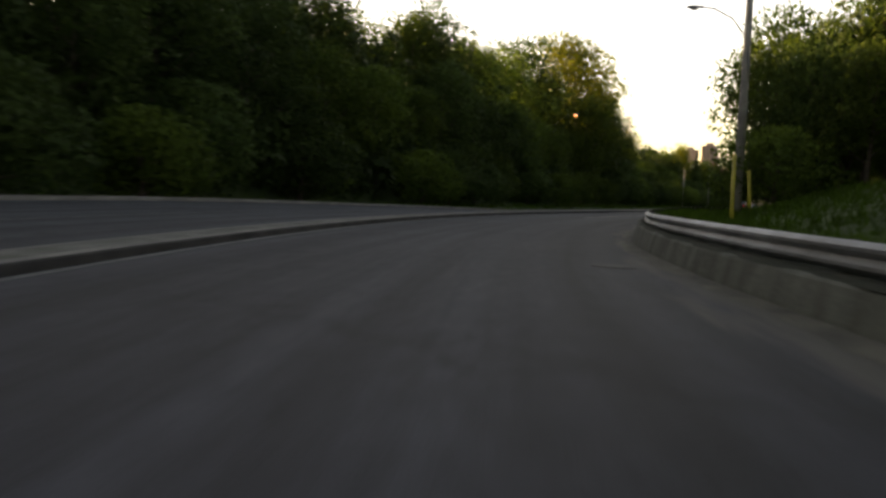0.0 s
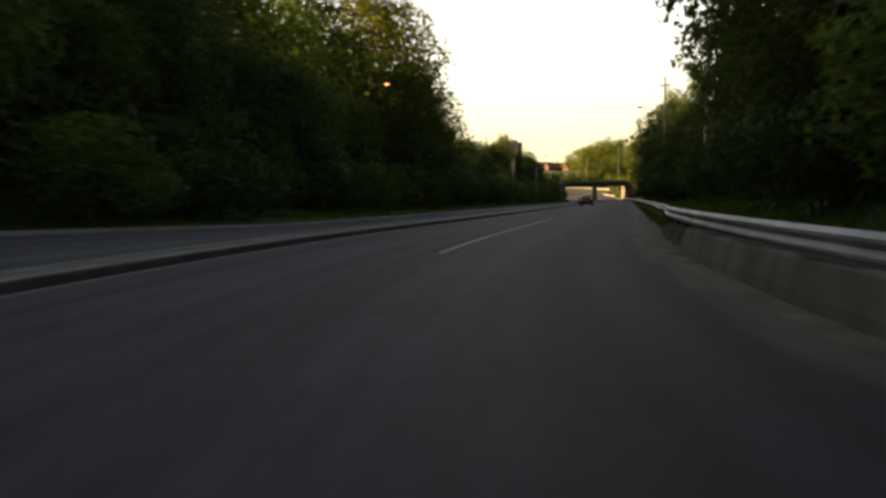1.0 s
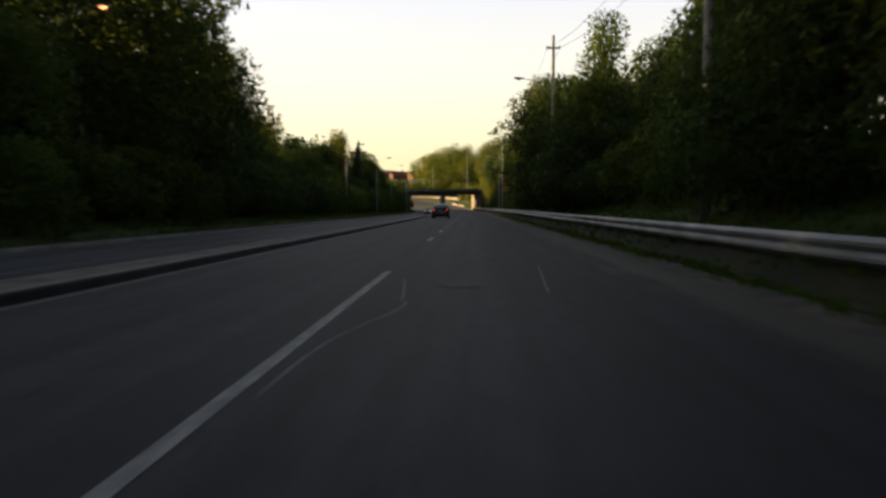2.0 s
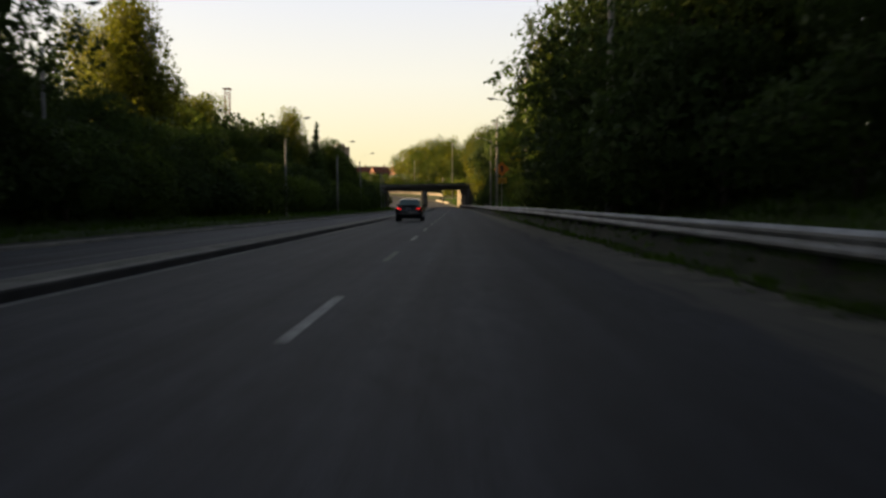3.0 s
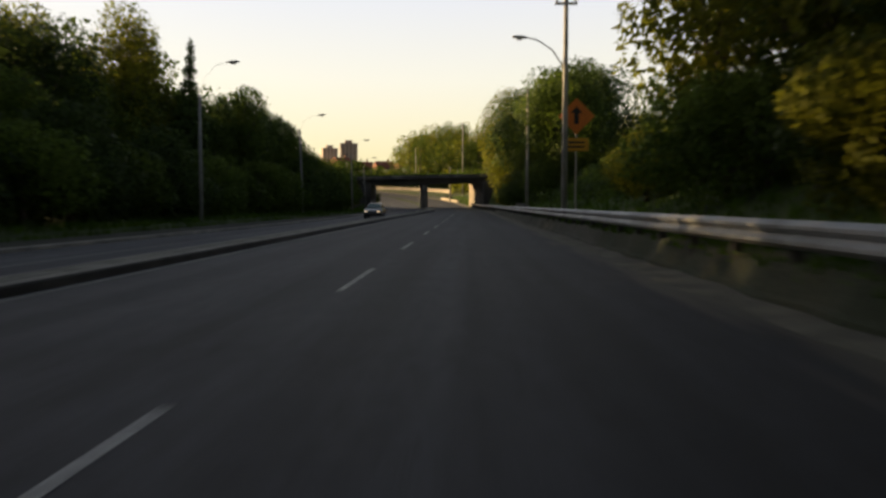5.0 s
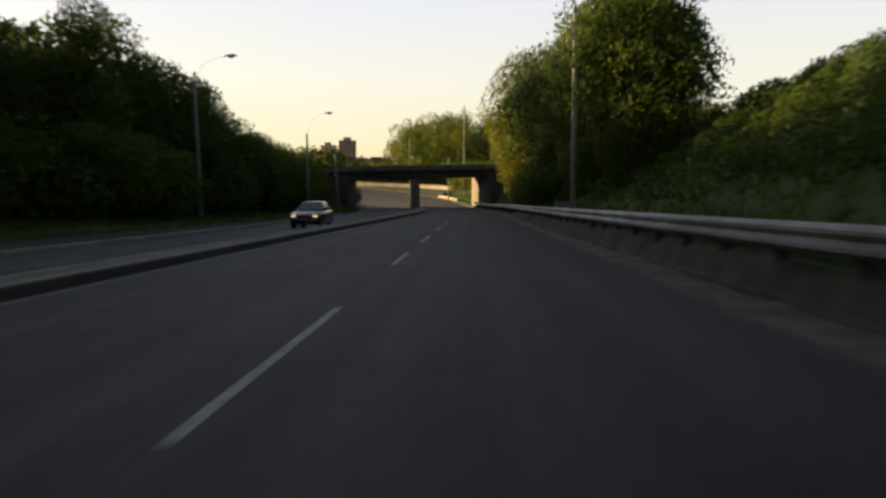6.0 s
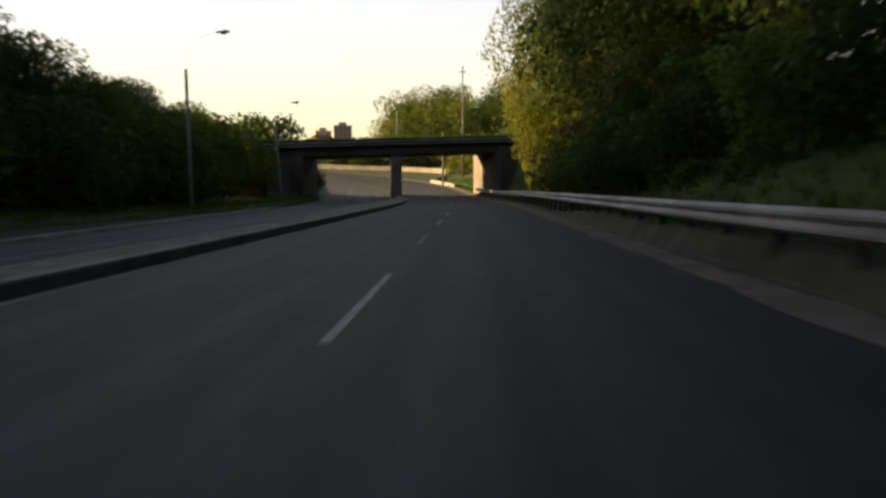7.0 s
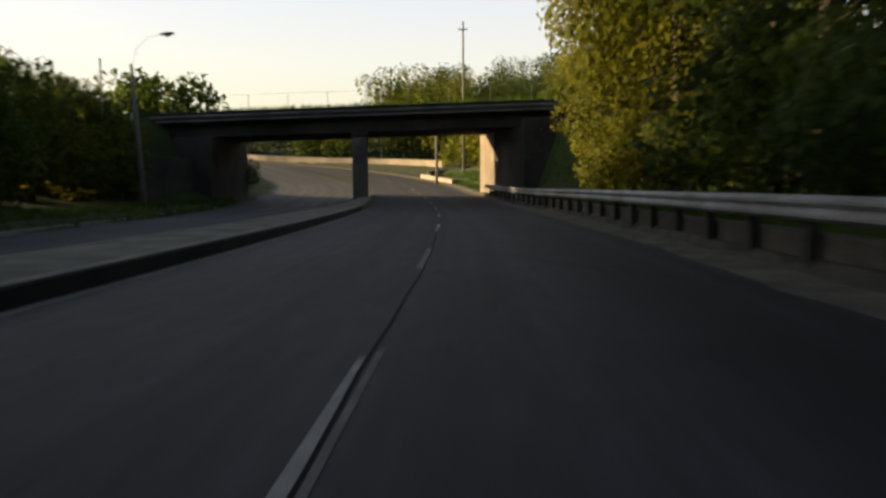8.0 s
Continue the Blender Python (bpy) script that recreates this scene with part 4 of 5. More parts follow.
def build_woods():
    rnd = random.Random(21)
    back = {"leaf": [], "leaf_dark": [], "leaf_light": []}

    def behind(s, u, h, w, mat):
        p = at(s, u)
        back[mat].append((p.x, p.y, h, w))

    # left bank along the bend and the first straight: a high closed wall of trees
    s = -112
    while s < 30:
        for u0, kinds, sc in ((-16.6, ("bush_dark", "bush", "bush_dark"), 1.0), (-20, ("maple", "oak", "maple"), 0.74 if s < -4 else 0.5), (-25.5, ("maple", "oak", "oak"), 1.0 if s < -58 else 0.97 if s < -44 else 1.1 if s < -30 else 1.2 if s < -6 else 0.58)):
            plant_road(rnd.choice(kinds), s + rnd.uniform(-2, 2), u0 + rnd.uniform(-1.2, 1.2), sc * rnd.uniform(0.88, 1.12), rnd.uniform(0.92, 1.1), "left bank wood")
        # back rows, the farthest out of sight, added to stop sun flecks
        for k in range(4):
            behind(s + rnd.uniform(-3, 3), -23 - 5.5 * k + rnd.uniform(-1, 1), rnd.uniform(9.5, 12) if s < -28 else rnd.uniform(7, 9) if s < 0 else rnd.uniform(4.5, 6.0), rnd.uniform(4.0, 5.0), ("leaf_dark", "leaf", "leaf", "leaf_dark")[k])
        s += 6.5
    # low undergrowth closes the wood's foot against sun leaks; lighter leaf paints sunlit growth
    s = -112
    while s < 152:
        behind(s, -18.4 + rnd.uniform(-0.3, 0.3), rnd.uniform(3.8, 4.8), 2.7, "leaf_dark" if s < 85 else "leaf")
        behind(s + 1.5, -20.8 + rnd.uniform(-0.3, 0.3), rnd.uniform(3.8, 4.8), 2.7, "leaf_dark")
        s += 3.0
    # left side of the straight: lower and more broken
    s = 33
    while s < 148:
        plant_road(rnd.choice(("bush_dark", "bush", "bush")), s + rnd.uniform(-1.5, 1.5), -17.6 + rnd.uniform(-0.8, 0.8), rnd.uniform(0.9, 1.2), 1.0, "left bank wood")
        plant_road(rnd.choice(("oak", "maple", "oak")), s + rnd.uniform(-2, 2), -22.5 + rnd.uniform(-1.5, 1.2), rnd.uniform(0.62, 0.78) * (0.8 if s < 52 else 1), rnd.uniform(0.9, 1.1), "left bank wood")
        for k in range(2):
            behind(s + rnd.uniform(-3, 3), -28 - 6 * k + rnd.uniform(-1, 1), rnd.uniform(8.5, 11.5) * (0.75 if s < 58 else 1) + (3.0 if 86 < s < 118 else -2.5 if s > 126 else 0), rnd.uniform(4.0, 5.2), rnd.choice(("leaf_dark", "leaf", "leaf")))
        # tall back row added to shade the right bank
        if 88 < s < 134:
            behind(s, -41 + rnd.uniform(-2, 2), rnd.uniform(12.0, 14.0), 5.5, "leaf")
        s += 6.2
    s = 152
    while s < 180:
        low = s > 168
        # lighter shrub kinds put sunlit growth into the leaf colour
        plant_road(rnd.choice(("bush_light", "bush", "bush")), s + rnd.uniform(-1, 1), -20.6 + rnd.uniform(-0.5, 0.5), rnd.uniform(1.5, 1.7), 1.0, "left bank wood")
        plant_road(rnd.choice(("oak", "ash", "oak")), s + 2 + rnd.uniform(-1, 1), -23.8 + rnd.uniform(-1, 1), rnd.uniform(0.60, 0.68), 1.0, "left bank wood")
        behind(s, -29 + rnd.uniform(-1, 1), rnd.uniform(4.5, 5.5) if low else rnd.uniform(5.5, 6.5), 3.6, rnd.choice(("leaf", "leaf_light")))
        if not low:
            behind(s + 2, -36 + rnd.uniform(-2, 2), rnd.uniform(5.5, 6.5), 4.0, rnd.choice(("leaf", "leaf_dark")))
        s += 4.6
    # the last three shrubs fill a gap that let sun onto the road
    for s, u, sc in ((183, -22, 0.45), (187, -25, 0.5), (193, -27, 0.55), (200, -20.5, 0.8), (178.5, -21.5, 1.5), (180.5, -21.8, 1.5), (198, -15.2, 0.75), (149, -18.2, 1.35), (146, -19.5, 1.35), (150, -23.5, 1.6)):
        plant_road("bush", s, u, sc, 1.0, "left bank wood")
    # fillers where low sun leaked through, added to shade road and rail
    for s, u in ((147, -29), (151, -33), (143, -34), (156, -40), (149, -39), (160, -25), (166, -25.5), (163, -31)):
        behind(s, u, 6.5 if s < 158 else 5.0, 3.8, "leaf_dark")
    # taller woods on the high bank behind, unseen, added to block the sun
    for k in range(26):
        p = at(8 + 26 * rnd.random(), -33 - 17 * rnd.random())
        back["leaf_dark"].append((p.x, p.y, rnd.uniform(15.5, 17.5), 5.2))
    far = random.Random(4)
    for k in range(8):
        p = at(35 + 2.6 * k, -38 - 10 * far.random())
        back["leaf_dark"].append((p.x, p.y, far.uniform(12.5, 15.5), 4.6))
    for k in range(22):
        p = at(119 + 34 * rnd.random(), -32.5 - 8 * rnd.random())
        back["leaf_dark"].append((p.x, p.y, rnd.uniform(12.5, 14.0), 4.8))
    for k in range(34):
        p = at(136 + 31 * rnd.random(), 0)
        back["leaf_dark"].append((-54 - 16 * rnd.random(), p.y, rnd.uniform(12.0, 13.5), 5.4))
    # low trees by the embankment, in view
    for x, y, h in ((-24, 188, 2.6), (-30, 183, 2.6), (-22, 193, 3.2), (-26, 194, 3.4), (-36, 186, 3.0)):
        back["leaf"].append((x, y, h, 3.6))
    # unseen screen of trees, sized to shade the right bank
    for k in range(12):
        x, y = -84 - 8 * far.random(), 169 + 1.3 * k
        back["leaf_dark"].append((x, y, (31.0 - float(ground_height(x, y)[0])) / 0.83, 5.6))
    # landmark trees on the left
    for kind, x, y, sc, tall in (("ash", -23.5, 2, 1.72, 1.18), ("maple", -18.4, 4, 0.95, 1.0), ("oak", -20.5, 37.5, 0.5, 1.1), ("bush_dark", -17.8, 33, 1.2, 1.0), ("oak", -18.5, -8, 1.1, 1.05), ("maple", -21, 2, 0.8, 1.0),
                                 ("poplar_light", -34.0, 64.5, 1.36, 1.0), ("poplar_light", -39, 67, 1.3, 1.0), ("ash", -37.5, 67.5, 1.4, 1.15), ("oak", -23, 30, 0.55, 1.0),
                                 ("poplar_light", -23.2, 88.5, 0.87, 1.0), ("poplar_light", -23, 93.5, 0.84, 1.0), ("spruce", -20.3, 93, 1.0, 1.0), ("poplar", -19.2, 106, 0.74, 1.0), ("maple", -22.5, 112, 0.86, 1.0), ("oak", -21.5, 119, 0.9, 1.0), ("oak", -21.3, 124, 0.82, 1.0),
                                 ("poplar_light", -41, 72, 1.5, 1.05), ("poplar_light", -48, 79, 1.4, 1.0), ("ash", -41, 103, 1.35, 1.0), ("poplar_light", -34, 118, 0.7, 1.0),
                                 ("oak", -24.5, 141, 0.72, 1.0), ("maple", -24, 134, 0.66, 1.0), ("oak", -22.5, 147, 0.62, 1.0)):
        plant(kind, x, y, sc, None, "left bank wood", tall)
    # right bank
    s = -108
    while s < 64:
        early = s < -74
        tall = 1.2 if -60 < s < -46 else 0.82 if s < -60 else 0.9
        rows = ((10.2, ("bush", "bush_dark"), 0.95), (13, ("oak", "maple", "oak"), 0.76 * tall), (18.5, ("maple", "oak", "maple" if s < -30 else "ash"), 0.95 * tall))
        for u0, kinds, sc in rows[1 if early else 0:]:
            u0 += 5 if early else 0
            plant_road(rnd.choice(kinds), s + rnd.uniform(-2, 2), u0 + rnd.uniform(-1.0, 1.0), sc * rnd.uniform(0.88, 1.1), rnd.uniform(0.92, 1.1), "right bank wood")
        for k in range(2 if s < 42 else 0):
            behind(s + rnd.uniform(-3, 3), (29 if early else 24) + 6 * k, rnd.uniform(9, 13), 5, rnd.choice(("leaf_dark", "leaf")))
        s += 6.5
    for k in range(4):
        behind(-44 + 6 * k, 17.5 + 1.5 * (k % 2), rnd.uniform(14.5, 17), 4.6, "leaf_dark")
    # right bank, first straight; darker and lighter kinds also paint shade and sun
    for kind, s, u, sc in (("maple", -58, 15, 1.0), ("maple", -65, 11.5, 0.6), ("oak", -62.5, 9.2, 0.8), ("bush_dark", -63, 8.8, 1.0), ("maple", -53, 10.1, 0.96), ("oak", -41, 10.4, 0.85), ("maple", -34, 11.5, 0.7), ("bush_dark", 0, 8.5, 1.25), ("maple", 2, 9.4, 0.75),
                           ("poplar", 4, 11.0, 0.9), ("bush_dark", 6, 8.1, 1.3), ("maple", 10, 9.0, 0.82), ("bush_dark", 12, 8.3, 1.2), 
                           ("oak", 25, 9.6, 0.8), ("bush_dark", 31, 8.4, 0.8), ("bush", 33.5, 8.0, 0.8), ("bush", 37.5, 7.9, 0.7), ("oak", 38, 11.5, 1.0),
                           ("bush_light", 46, 8.8, 0.9), ("ash", 52, 10.4, 1.1), ("bush", 56, 9.2, 0.9), ("poplar_light", 62, 10.6, 1.1), ("bush_light", 64, 8.6, 0.8)):
        plant_road(kind, s, u, sc, 1.0, "right bank wood")
    plant_road("oak", 16.5, 8.9, 1.15, 0.86, "right bank wood")
    # right bank, steep bank
    for kind, s, u, sc in (("bush", 108, 10.0, 0.9), ("oak", 109, 10.4, 0.9), ("maple", 112, 11.0, 0.85), ("bush", 113, 12.5, 0.9),
                           ("bush_dark", 115, 10.5, 1.0), ("oak", 118, 11.8, 1.0), ("bush", 119, 9.6, 0.9), ("maple", 124, 12, 1.05),
                           ("bush_dark", 128, 9.4, 0.95), ("maple", 131, 14, 1.1), ("poplar", 137, 13.0, 0.85), ("oak", 133, 9.6, 0.55), ("poplar", 148, 12.5, 0.8), ("bush_dark", 134.5, 8.6, 0.9)):
        plant_road(kind, s, u, sc, 1.0, "right bank wood")
    # right bank, before the bridge
    for kind, s, u, sc in (("oak", 138, 11.5, 1.0), ("bush", 138, 9.2, 1.0), ("spruce", 139, 9.6, 1.0), ("maple", 140, 19, 1.15), ("bush_dark", 142, 8.6, 1.0),
                           ("maple", 144, 11.2, 1.2), ("maple", 146, 16, 1.1), ("bush", 147, 8.8, 1.0), ("bush_dark", 150, 8.4, 1.0), ("maple", 152, 10.5, 1.24),
                           ("bush_light", 156, 8.6, 1.0), ("oak", 156, 20, 1.15), ("bush_light", 165, 8.6, 1.05), ("ash", 167, 11.5, 1.35),
                           ("willow", 169, 10.2, 1.2), ("oak", 170, 19, 1.15), ("bush_light", 171, 9.2, 1.1), ("ash", 174, 15, 1.15), ("oak", 184, 18, 0.85)):
        plant_road(kind, s, u, sc, 1.0, "right bank wood")
    plant_road("willow", 162, 9.6, 1.5, 1.4, "right bank wood")
    for mat, trees in back.items():
        if trees:
            woods("bank_wood", trees, 850, 0.64, mat, "dense green roadside woodland, its unseen back rows added to block sun", len(trees))
    # hill woods ahead, beyond the bridge
    hill = {"leaf": [], "leaf_light": []}
    for i in range(330):
        x, y = rnd.uniform(-55, 140), rnd.uniform(262, 400)
        ss, uu = to_road(x, y)
        if abs(uu[0] + 3.5) < 13 or x < 13 - 0.119 * (y - 16):
            continue
        # more light leaves on the hill's left: its sunlit side painted in
        hill[rnd.choice(("leaf", "leaf_light") if x < -4 else ("leaf", "leaf", "leaf", "leaf_light"))].append((x, y, rnd.uniform(12, 18), rnd.uniform(4.5, 6)))
    for i in range(90):
        x, y = rnd.uniform(-230, -58), rnd.uniform(232, 390)
        h = min(rnd.uniform(5, 8), 0.043 * (y - 16) - float(ground_height(x, y)[0]))
        if h > 2.5:
            hill[rnd.choice(("leaf", "leaf", "leaf_light"))].append((x, y, h, 0.65 * h))
    for i in range(60):
        hill["leaf"].append((rnd.uniform(9, 70), rnd.uniform(214, 262), rnd.uniform(7, 10), 5))
    for i in range(150):
        s = rnd.uniform(226, 372)
        p = at(s, rnd.uniform(8, 26) + (wall_out(s) + 1 if s > 234 else 4))
        hill[rnd.choice(("leaf", "leaf", "leaf_light"))].append((p.x, p.y, rnd.uniform(4.5, 6.5), rnd.uniform(2.8, 3.6)))
    for mat, trees in hill.items():
        woods("hill_wood", trees, 1000, 0.56, mat, "sunlit woodland covering the hill beyond the bridge", len(trees))
    for x, y, sc in ((6, 232, 0.5), (9, 240, 0.6), (12, 229, 0.6), (3, 252, 0.5)):
        plant("oak", x, y, sc, None, "trees past the bridge")


build_woods()


def build_bank_shrubs():
    rnd = random.Random(77)
    for mat, n, seed in (("leaf_dark", 150, 3), ("leaf", 190, 4)):
        lobes = []
        for i in range(n):
            s, u = rnd.uniform(64, 136), 8.6 + 15.5 * rnd.random()
            p = at(s, u)
            z = float(ground_height(p.x, p.y)[0])
            w = rnd.uniform(0.7, 1.5) * (0.75 if u < 10.5 else 1.0)
            lobes.append(((p.x, p.y, z + 0.15 * w), (w, w, w * rnd.uniform(0.5, 0.9))))
        ob = leaf_cloud("bank_shrubs", lobes, n * 340, 0.21, mat, None, seed, inner=0.1)
        tagged(ob, "dense dark green undergrowth covering the steep bank", "undergrowth", kind="stuff")


build_bank_shrubs()
for k in set(PROTO) - USED:
    for o in (*PROTO[k].children_recursive, PROTO[k]):
        bpy.data.objects.remove(o)


def build_grass():
    """Grass tufts on the banks next to the guard rail and along the left verge."""
    rng = np.random.default_rng(5)

    def tufts(name, n, s_lo, s_hi, u_lo, u_hi, tall, label):
        s, u = rng.uniform(s_lo, s_hi, n), u_lo + (u_hi - u_lo) * rng.random(n) ** 1.4
        P = np.array([tuple(at(a, b)) for a, b in zip(s, u)])
        z = ground_height(P[:, 0], P[:, 1])
        P[:, 2] = z - 0.03
        near = np.abs(u + 3.5) < 10.5
        P[near, 2] = np.where(u[near] > 0, np.interp(u[near] - [edge_shift(v) for v in s[near]], (4.68, 4.84, 5.36, 5.7, 6.3, 6.7, 7.5), (0.10, 0.43, 0.45, 0.46, 0.46, 0.42, -0.1)) + [heaped(v) for v in s[near]], -0.3) + [rise(v) for v in s[near]]
        blades = 5
        Q = np.repeat(P, blades, axis=0) + rng.normal(0, 0.10, (n * blades, 3)) * np.array([1, 1, 0])
        h = tall * rng.uniform(0.5, 1.3, n * blades)
        ang = rng.uniform(0, math.tau, n * blades)
        w = np.column_stack([np.cos(ang), np.sin(ang), np.zeros_like(ang)]) * 0.022
        tip = Q + np.column_stack([rng.normal(0, 0.35, n * blades) * h, rng.normal(0, 0.35, n * blades) * h, h])
        V = np.stack([Q - w, Q + w, tip], axis=1).reshape(-1, 3)
        ob = mesh_of(name, V, [(3 * i, 3 * i + 1, 3 * i + 2) for i in range(n * blades)], "grass")
        tagged(ob, label, "grass", kind="stuff")

    tufts("grass", 9000, -60, 185, 5.5, 11, 0.32, "rough green grass on the bank behind the guard rail")
    tufts("grass", 2600, -62, 125, 4.95, 5.55, 0.11, "low dark weeds along the gutter under the guard rail")
    tufts("grass", 1600, 198, 228, 5.1, 9.5, 0.28, "sunlit grass verge beyond the bridge")
    tufts("grass", 3000, -112, -60, 5.2, 13, 0.32, "rough green grass on the slope inside the bend")
    tufts("grass", 5000, -110, 190, -13.3, -17, 0.35, "tall verge grass below the left bank wood")


build_grass()


def build_bridge_grass():
    rng = np.random.default_rng(8)
    n = 2600
    x = rng.uniform(-26, 8.5, n)
    d = rng.uniform(0.5, 2.2, n)
    Q = np.column_stack([x, bridge_line(x) + d, 6.7 + 0.02 * (x - 2)])
    h = rng.uniform(0.3, 0.6, n)
    ang = rng.uniform(0, math.tau, n)
    w = np.column_stack([np.cos(ang), np.sin(ang), 0 * ang]) * 0.05
    tip = Q + np.column_stack([rng.normal(0, 0.12, n), rng.normal(0, 0.12, n), h])
    V = np.stack([Q - w, Q + w, tip], axis=1).reshape(-1, 3)
    ob = mesh_of("bridge_grass", V, [(3 * i, 3 * i + 1, 3 * i + 2) for i in range(n)], "grass")
    tagged(ob, "sunlit grass strip growing along the bridge parapet", "grass", kind="stuff")
    bed = mesh_of("planting_strip", [(a, bridge_line(a) + e, z + 0.02 * (a - 2)) for a in (-26.5, 8.7) for e, z in ((0.45, 6.4), (0.45, 6.64), (2.6, 6.64), (2.6, 6.4))],
                  [(0, 1, 5, 4), (1, 2, 6, 5), (2, 3, 7, 6)], "soil")
    tagged(bed, "earth strip on the bridge deck", "verge", kind="structure")


build_bridge_grass()


# ---- poles, lamps, wires, sign ----
def lamp_head(parent, p, d, lit):
    """Cobra-head lamp at p that points along d."""
    d = Vector(d).normalized()
    m = Matrix.Translation(p) @ d.to_track_quat("Y", "Z").to_matrix().to_4x4()
    bm = bmesh.new()
    prof = [(-0.05, 0.05, 0.05), (0.10, 0.09, 0.07), (0.35, 0.16, 0.10), (0.6, 0.15, 0.09), (0.75, 0.06, 0.05)]
    rings = []
    for y, w, h in prof:
        rings.append([bm.verts.new(m @ Vector((math.cos(a) * w, y, max(math.sin(a), -0.35) * h))) for a in [k * math.tau / 10 for k in range(10)]])
    for a, b in zip(rings, rings[1:]):
        for k in range(10):
            bm.faces.new((a[k], a[(k + 1) % 10], b[(k + 1) % 10], b[k]))
    bm.faces.new(rings[0][::-1])
    bm.faces.new(rings[-1])
    bmesh.ops.recalc_face_normals(bm, faces=bm.faces)
    head = part("lamp_head", bm, "dark_metal" if not lit else "steel", parent, smooth=True)
    bm = bmesh.new()
    bmesh.ops.create_uvsphere(bm, u_segments=10, v_segments=6, radius=1, matrix=m @ Matrix.Translation((0, 0.4, -0.055)) @ Matrix.Diagonal((0.12, 0.2, 0.08, 1)))
    part("lens", bm, "sodium" if lit else "clear", head, "glowing orange sodium lens" if lit else "clear lens", smooth=True)


def wood_pole(x, y, top, lamp=None, arms=True, guard=False, lean=(0, 0), lit=False, base=None, thick=1.0):
    z0 = float(ground_height(x, y)[0]) if base is None else base
    t = thing("utility_pole", Matrix.Translation((x, y, z0)), "weathered wooden utility pole" + (" with a lamp arm" if lamp else "") + (" and yellow guard" if guard else ""),
              "utility pole", "poles along the road")
    H = top - z0
    lx, ly = lean
    part("shaft", tube([(0, 0, -0.5), (lx * 0.5, ly * 0.5, H / 2), (lx, ly, H)], [0.17 * thick, 0.14 * thick, 0.105 * thick], 12), "wood_pole", t, smooth=True)
    if arms:
        bm = box(-0.55 + lx, 0.55 + lx, -0.06 + ly, 0.06 + ly, H - 1.0, H - 0.88, 0.01)
        arm = part("cross_arm", bm, "wood_pole", t)
        for dx in (-0.45, 0.45):
            part("insulator", tube([(dx + lx, ly, H - 0.88), (dx + lx, ly, H - 0.80), (dx + lx, ly, H - 0.7)], [0.03, 0.06, 0.035], 8), "clear", arm)
    if lamp:
        side, hz, reach = lamp
        zz = hz - z0
        part("lamp_arm", tube([(0, 0, zz - 1.6), (side * reach * 0.35, 0, zz - 0.6), (side * reach * 0.75, 0, zz - 0.1), (side * reach, 0, zz)], 0.035, 8), "steel", t, smooth=True)
        lamp_head(t, Vector((side * reach, 0, zz)), (side, 0, 0.05), lit)
    if guard:
        part("base_guard", tube([(0, 0, -0.2), (0, 0, 1.9)], [0.185, 0.175], 12), "yellow", t, "yellow plastic base guard", smooth=True)
    return t


wood_pole(8.27, -71.7, 15.0, lamp=(-1, 10.4, 2.1), thick=1.25)
wood_pole(8.6, -31.0, 11.5, arms=True)
wood_pole(7.5, 5.0, 14.0, lamp=(-1, 10.8, 2.2))
wood_pole(7.25, 41.0, 13.0, lamp=(-1, 10.0, 2.6))
wood_pole(6.3, 72.3, 11.9, lamp=(-1, 9.3, 1.9))
wood_pole(7.05, 109.0, 12.0, arms=False)
wood_pole(-0.2, 226.7, 20.6, base=2.2)
wood_pole(-3.0, 216.0, 9.5, arms=False, base=1.6)
wood_pole(-14.0, 262.0, 17.0, arms=False)
wood_pole(-20.6, 176.0, 8.6, arms=False, thick=0.45)


def street_pole(x, y, top, lamp_z, reach, lit=False, lean=0.0):
    z0 = max(float(ground_height(x, y)[0]), 0.0)
    t = thing("street_lamp", Matrix.Translation((x, y, z0)), "slim concrete street lamp with a curved arm" + (", lit orange" if lit else ""), "street lamp", "lamps along the left verge")
    H = top - z0
    part("shaft", tube([(0, 0, -0.4), (lean * 0.5, 0, H / 2), (lean, 0, H)], [0.135, 0.11, 0.08], 10), "concrete_pole", t, smooth=True)
    zz = lamp_z - z0
    part("lamp_arm", tube([(lean, 0, H - 0.5), (lean + reach * 0.2, 0, H + (zz - H) * 0.55), (lean + reach * 0.6, 0, zz - 0.15), (lean + reach, 0, zz)], 0.009, 6), "clear", t, smooth=True)
    lamp_head(t, Vector((lean + reach, 0, zz)), (1, 0, 0.06), lit)
    return t


for x, y, top, lz, reach, lit, lean in ((-20.2, -15.3, 9.6, 11.3, 2.4, True, 0), (-19.0, 12.0, 8.8, 10.9, 2.2, False, 0), (-15.2, 50.0, 7.4, 9.4, 1.7, False, 0), (-14.7, 80.0, 7.6, 9.5, 1.7, False, 0),
                                     (-15.4, 113.0, 8.6, 10.0, 1.9, False, -0.3), (-14.7, 142.5, 7.8, 9.8, 1.8, False, -0.15), (-16.6, 172.0, 7.6, 9.1, 1.6, False, -0.5)):
    pole = street_pole(x, y, top, lz, reach, lit, lean)
    if y == 50.0:
        box_ = part("meter_box", box(-0.2, 0.2, -0.34, -0.12, 2.2, 2.85, 0.03), "concrete_pole", pole, "small pale meter box")
        part("hood", box(-0.23, 0.23, -0.38, -0.12, 2.852, 2.9, 0.01), "steel", box_)
    if y == 172.0:
        part("bracket", tube([(-0.36, 0, 5.1), (-0.1, -0.05, 5.55), (0.18, -0.05, 6.1)], 0.025, 6), "steel", pole, "steel cable bracket")
